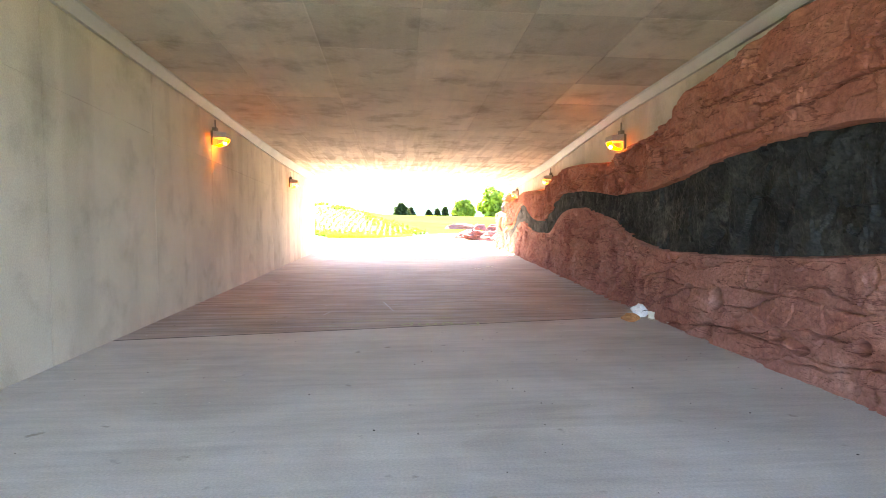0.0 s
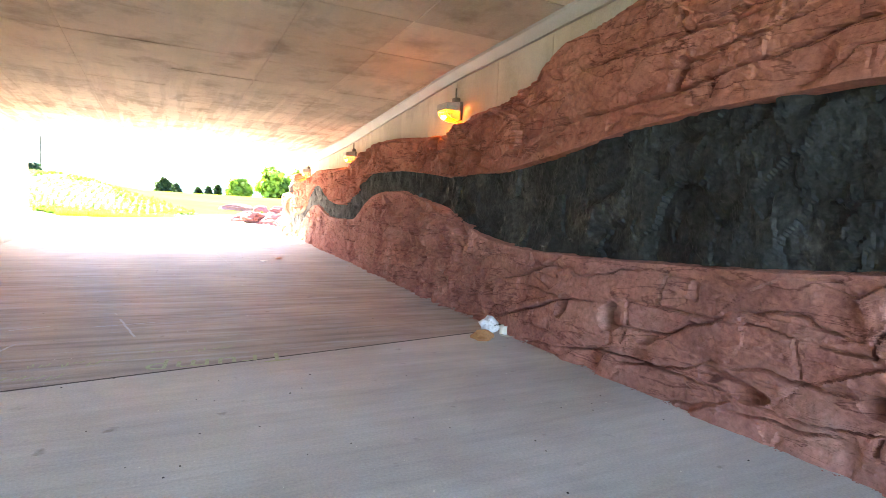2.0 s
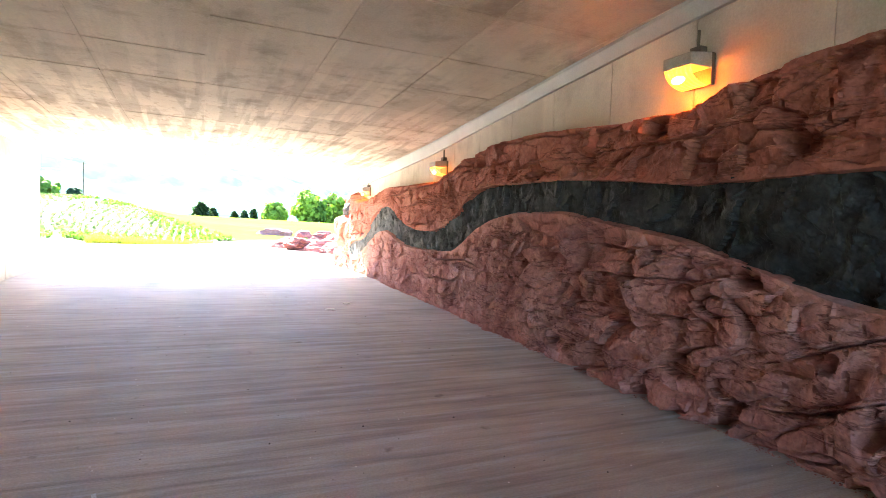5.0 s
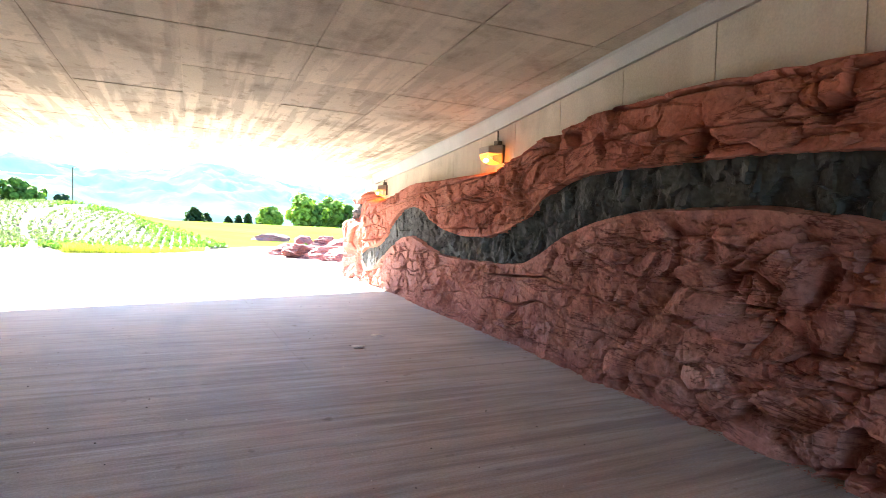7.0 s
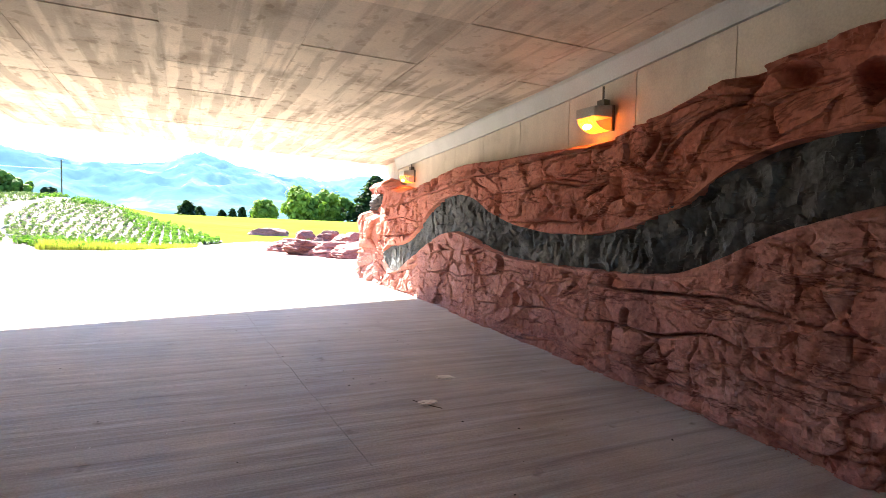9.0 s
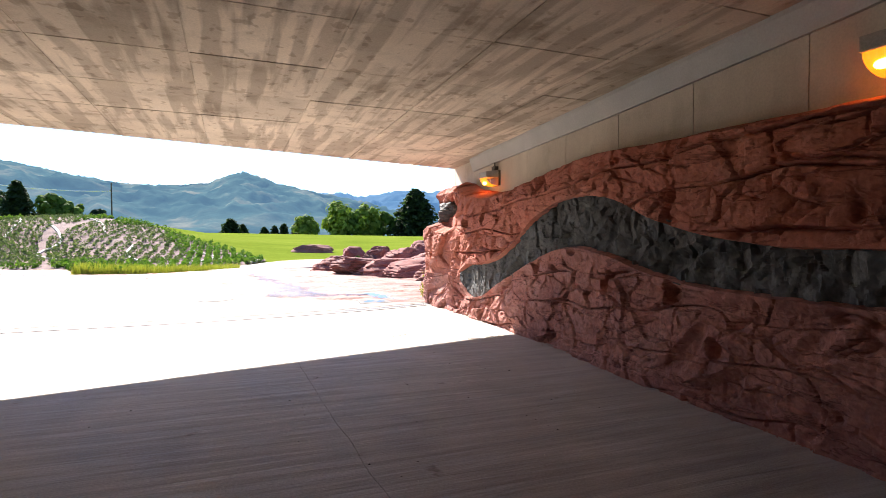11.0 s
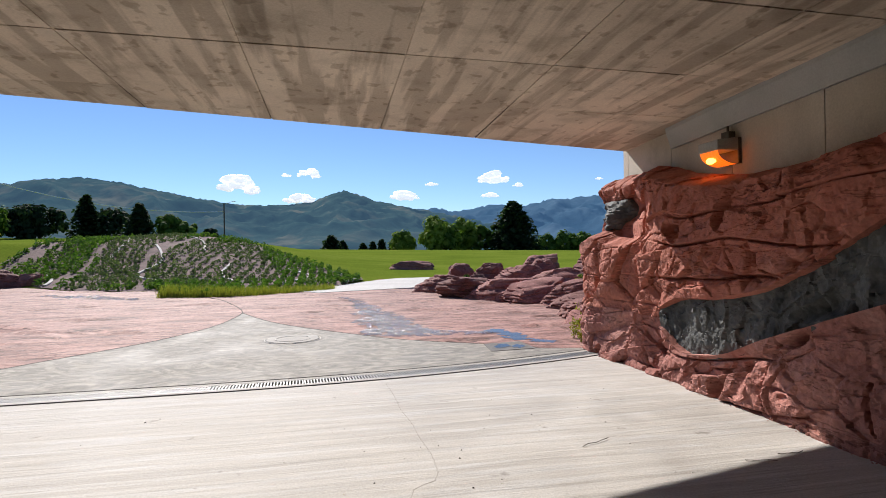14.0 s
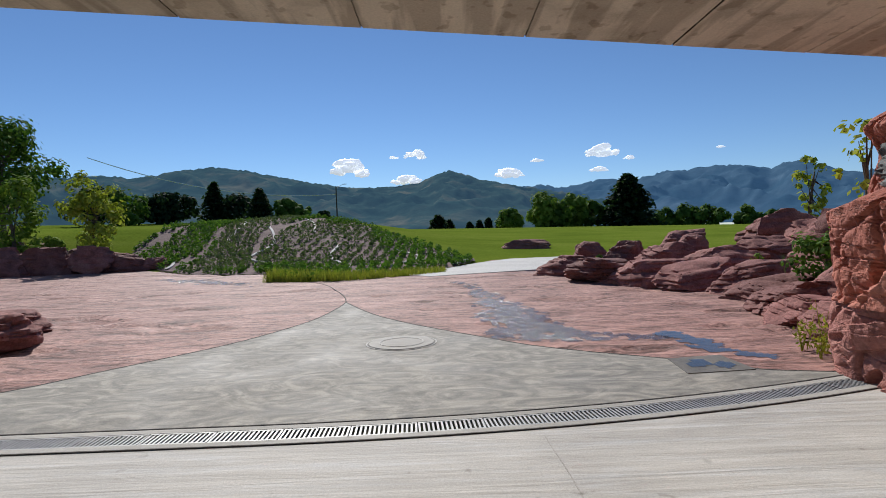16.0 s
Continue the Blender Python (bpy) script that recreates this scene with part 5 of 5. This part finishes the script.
broadleaf(-16.6, 48.0, 5.0, 3.1, 103, LEAF_YELLOW, "slender sapling with light green leaves", "saplings by the bank", 44, 60, 0.15, 0.10)
broadleaf(-18.5, 47.4, 2.1, 2.2, 104, LEAF_LIGHT, "low bright green shrub behind the boulders", "shrubs by the bank", 26, 60, 0.13, 0.04)
broadleaf(13.0, 38.2, 3.3, 1.3, 105, LEAF_YELLOW, "thin yellowish sapling behind the boulders", "saplings by the boulders", 20, 14, 0.14, 0.2)
broadleaf(6.5, 27.5, 3.3, 0.8, 106, LEAF_YELLOW, "thin sapling beside the rock pillar", "saplings by the boulders", 18, 9, 0.08, 0.3)
broadleaf(7.3, 29.3, 1.5, 1.35, 107, LEAF_OAK, "loose green shrub growing among boulders", "shrubs among boulders", 26, 60, 0.07, 0.25)
broadleaf(5.3, 35.6, 0.75, 0.75, 108, LEAF_OAK, "small green shrub between two boulders", "shrubs among boulders", 14, 50, 0.07, 0.1)
broadleaf(7.0, 32.6, 0.75, 0.6, 109, LEAF_SAGE, "small grey sage bush among boulders", "shrubs among boulders", 12, 50, 0.06, 0.1)
broadleaf(7.4, 31.6, 0.9, 0.4, 110, LEAF_LIGHT, "spindly weed among boulders", "shrubs among boulders", 10, 22, 0.06, 0.1)


def weed(x, y, height, seed):
    rng = random.Random(seed)
    ob = empty_at("weed", x, y, -0.02)
    tv, tf, lv, lf = [], [], [], []
    for _ in range(6):
        a, ln = rng.uniform(0, math.tau), rng.uniform(0.03, 0.2)
        tip = Vector((math.cos(a) * ln, math.sin(a) * ln, height * rng.uniform(0.5, 1.0)))
        limb(tv, tf, Vector((rng.gauss(0, 0.03), rng.gauss(0, 0.03), 0)), tip, 0.005, 0.002, 5)
        for j in range(10):
            c = tip * rng.uniform(0.2, 1.0) + Vector((rng.gauss(0, 0.035), rng.gauss(0, 0.035), 0))
            leaf_quad(lv, lf, c, Vector((rng.gauss(0, 1), rng.gauss(0, 1), 0.5)).normalized(), 0.028, rng, 2.2)
    solid("stem", tv, tf, SEDGE, ob)
    solid("leaves", lv, lf, SEDGE, ob, "yellow-green narrow leaves")
    tagged(ob, "tall yellow-green weed at the pillar's foot", "weed", "weeds by the pillar")


weed(4.62, 25.55, 0.42, 1)
weed(4.74, 25.75, 0.66, 2)
weed(4.68, 25.95, 0.4, 3)


# ---- far distance ----
def ridge(name, table, foot, crest, material, label, seed, rugged):
    az = [a for a, _ in table]
    hs = [h for _, h in table]
    verts, faces, rows = [], [], 60
    steps = np.arange(az[0], az[-1] + 0.01, 0.22)
    for a in steps:
        h = float(np.interp(a, az, hs)) * crest / 4000
        for k in range(rows + 1):
            q = k / rows
            d = foot + (crest - foot) * q
            x, y = 0.8 + d * math.sin(radians(a)), 20 + d * math.cos(radians(a))
            spur = noise.ridged_multi_fractal(Vector((x / 380, y / 520, seed)), 0.9, 2.1, 5, 0.9, 2.0) - 1.0
            z = h * q ** 0.85 + rugged * spur * math.sin(math.pi * min(1, q * 1.02)) ** 0.8 + rugged * q ** 6 * (0.16 * noise.noise(Vector((a * 1.3, seed, 0))) + 0.12 * noise.noise(Vector((a * 3.7, seed, 5))))
            verts.append((x, y, max(z, -8 + 8 * q) if k else -12))
    w = rows + 1
    faces = [(j * w + k, j * w + w + k, j * w + w + k + 1, j * w + k + 1) for j in range(len(steps) - 1) for k in range(rows)]
    tagged(solid(name, verts, faces, material, smooth=True), label, "mountain", kind="structure")


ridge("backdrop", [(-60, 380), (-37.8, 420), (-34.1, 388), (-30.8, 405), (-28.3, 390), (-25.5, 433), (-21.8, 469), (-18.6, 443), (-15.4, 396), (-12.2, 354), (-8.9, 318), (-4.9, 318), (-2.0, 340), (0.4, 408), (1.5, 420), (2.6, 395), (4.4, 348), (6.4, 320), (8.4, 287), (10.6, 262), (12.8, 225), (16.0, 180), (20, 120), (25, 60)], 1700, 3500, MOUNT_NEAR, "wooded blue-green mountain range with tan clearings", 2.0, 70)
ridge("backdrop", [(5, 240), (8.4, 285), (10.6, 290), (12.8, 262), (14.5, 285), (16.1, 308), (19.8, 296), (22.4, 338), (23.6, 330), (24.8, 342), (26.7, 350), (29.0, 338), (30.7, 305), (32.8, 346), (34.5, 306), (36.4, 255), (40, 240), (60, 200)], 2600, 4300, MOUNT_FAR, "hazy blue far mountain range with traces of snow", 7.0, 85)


def cloud(x, y, z, wide, tall, seed):
    rng = random.Random(seed)
    bm = bmesh.new()
    for k in range(16):
        u = rng.uniform(-1, 1)
        r = wide * rng.uniform(0.10, 0.2) * (1.15 - 0.75 * abs(u))
        m = Matrix.Translation((u * wide * 0.42, rng.uniform(-0.2, 0.2) * wide, (rng.random() ** 1.4) * tall * 0.55 * (1 - abs(u) * 0.7)))
        bmesh.ops.create_icosphere(bm, subdivisions=3, radius=r, matrix=m @ Matrix.Diagonal((1.25, 1, 0.55, 1)))
    for v in bm.verts:
        q = v.co / (wide * 0.09)
        v.co += Vector((fbm(q.x, q.y, q.z + seed, 4), 0, fbm(q.x + 7, q.y, q.z + seed, 4) * 0.6)) * wide * 0.055
    ob = part("cloud", bm, CLOUD, smooth=True)
    ob.matrix_world = pose(x, y, z)
    tagged(ob, "small white cumulus puff over the mountains", "cloud", "clouds")


for k, row in enumerate(((-552, 3476, 355, 270, 150), (-265, 3510, 455, 60, 30), (-132, 3517, 455, 140, 80), (-191, 3515, 303, 190, 60), (454, 3490, 318, 190, 110), (993, 3376, 418, 200, 80), (1145, 3327, 382, 70, 25), (975, 3382, 325, 110, 22), (617, 3465, 402, 80, 18), (1588, 3139, 405, 45, 18))):
    cloud(*row[:3], row[3] * 1.05, row[4] * 1.1, 3 + k)


def utility_pole():
    ob = empty_at("utility_pole", -25.6, 165.0, ground_z(-25.6, 165.0))
    v, f = [], []
    limb(v, f, Vector((0, 0, -0.3)), Vector((0, 0, 11.5)), 0.2, 0.14, 10)
    solid("pole", v, f, WOOD_POLE, ob)
    v, f = [], []
    limb(v, f, Vector((0, 0, 11.2)), Vector((2.0, 0, 12.0)), 0.05, 0.04, 8)
    solid("arm", v, f, STEEL, ob)
    part("lamp_head", box_bm(0.9, 0.35, 0.16, (2.3, 0, 12.0), 0.04), STEEL, ob)
    part("insulator", box_bm(0.3, 0.3, 0.3, (-0.25, 0, 9.6), 0.05), STEEL, ob)
    tagged(ob, "dark wooden utility pole with a street light arm", "utility pole")
    v, f = [], []
    a, b = Vector((-80, 150, 21)), Vector((-25.6, 165.0, 9.5 + ground_z(-25.6, 165.0)))
    pts = [a.lerp(b, t) - Vector((0, 0, 3.2 * 4 * t * (1 - t))) for t in np.linspace(0, 1, 16)]
    for p, q in zip(pts, pts[1:]):
        limb(v, f, p, q, 0.10, 0.10, 5)
    tagged(solid("power_line", v, f, PLASTIC), "thin pale sagging cable in front of the trees", "cable")


utility_pole()
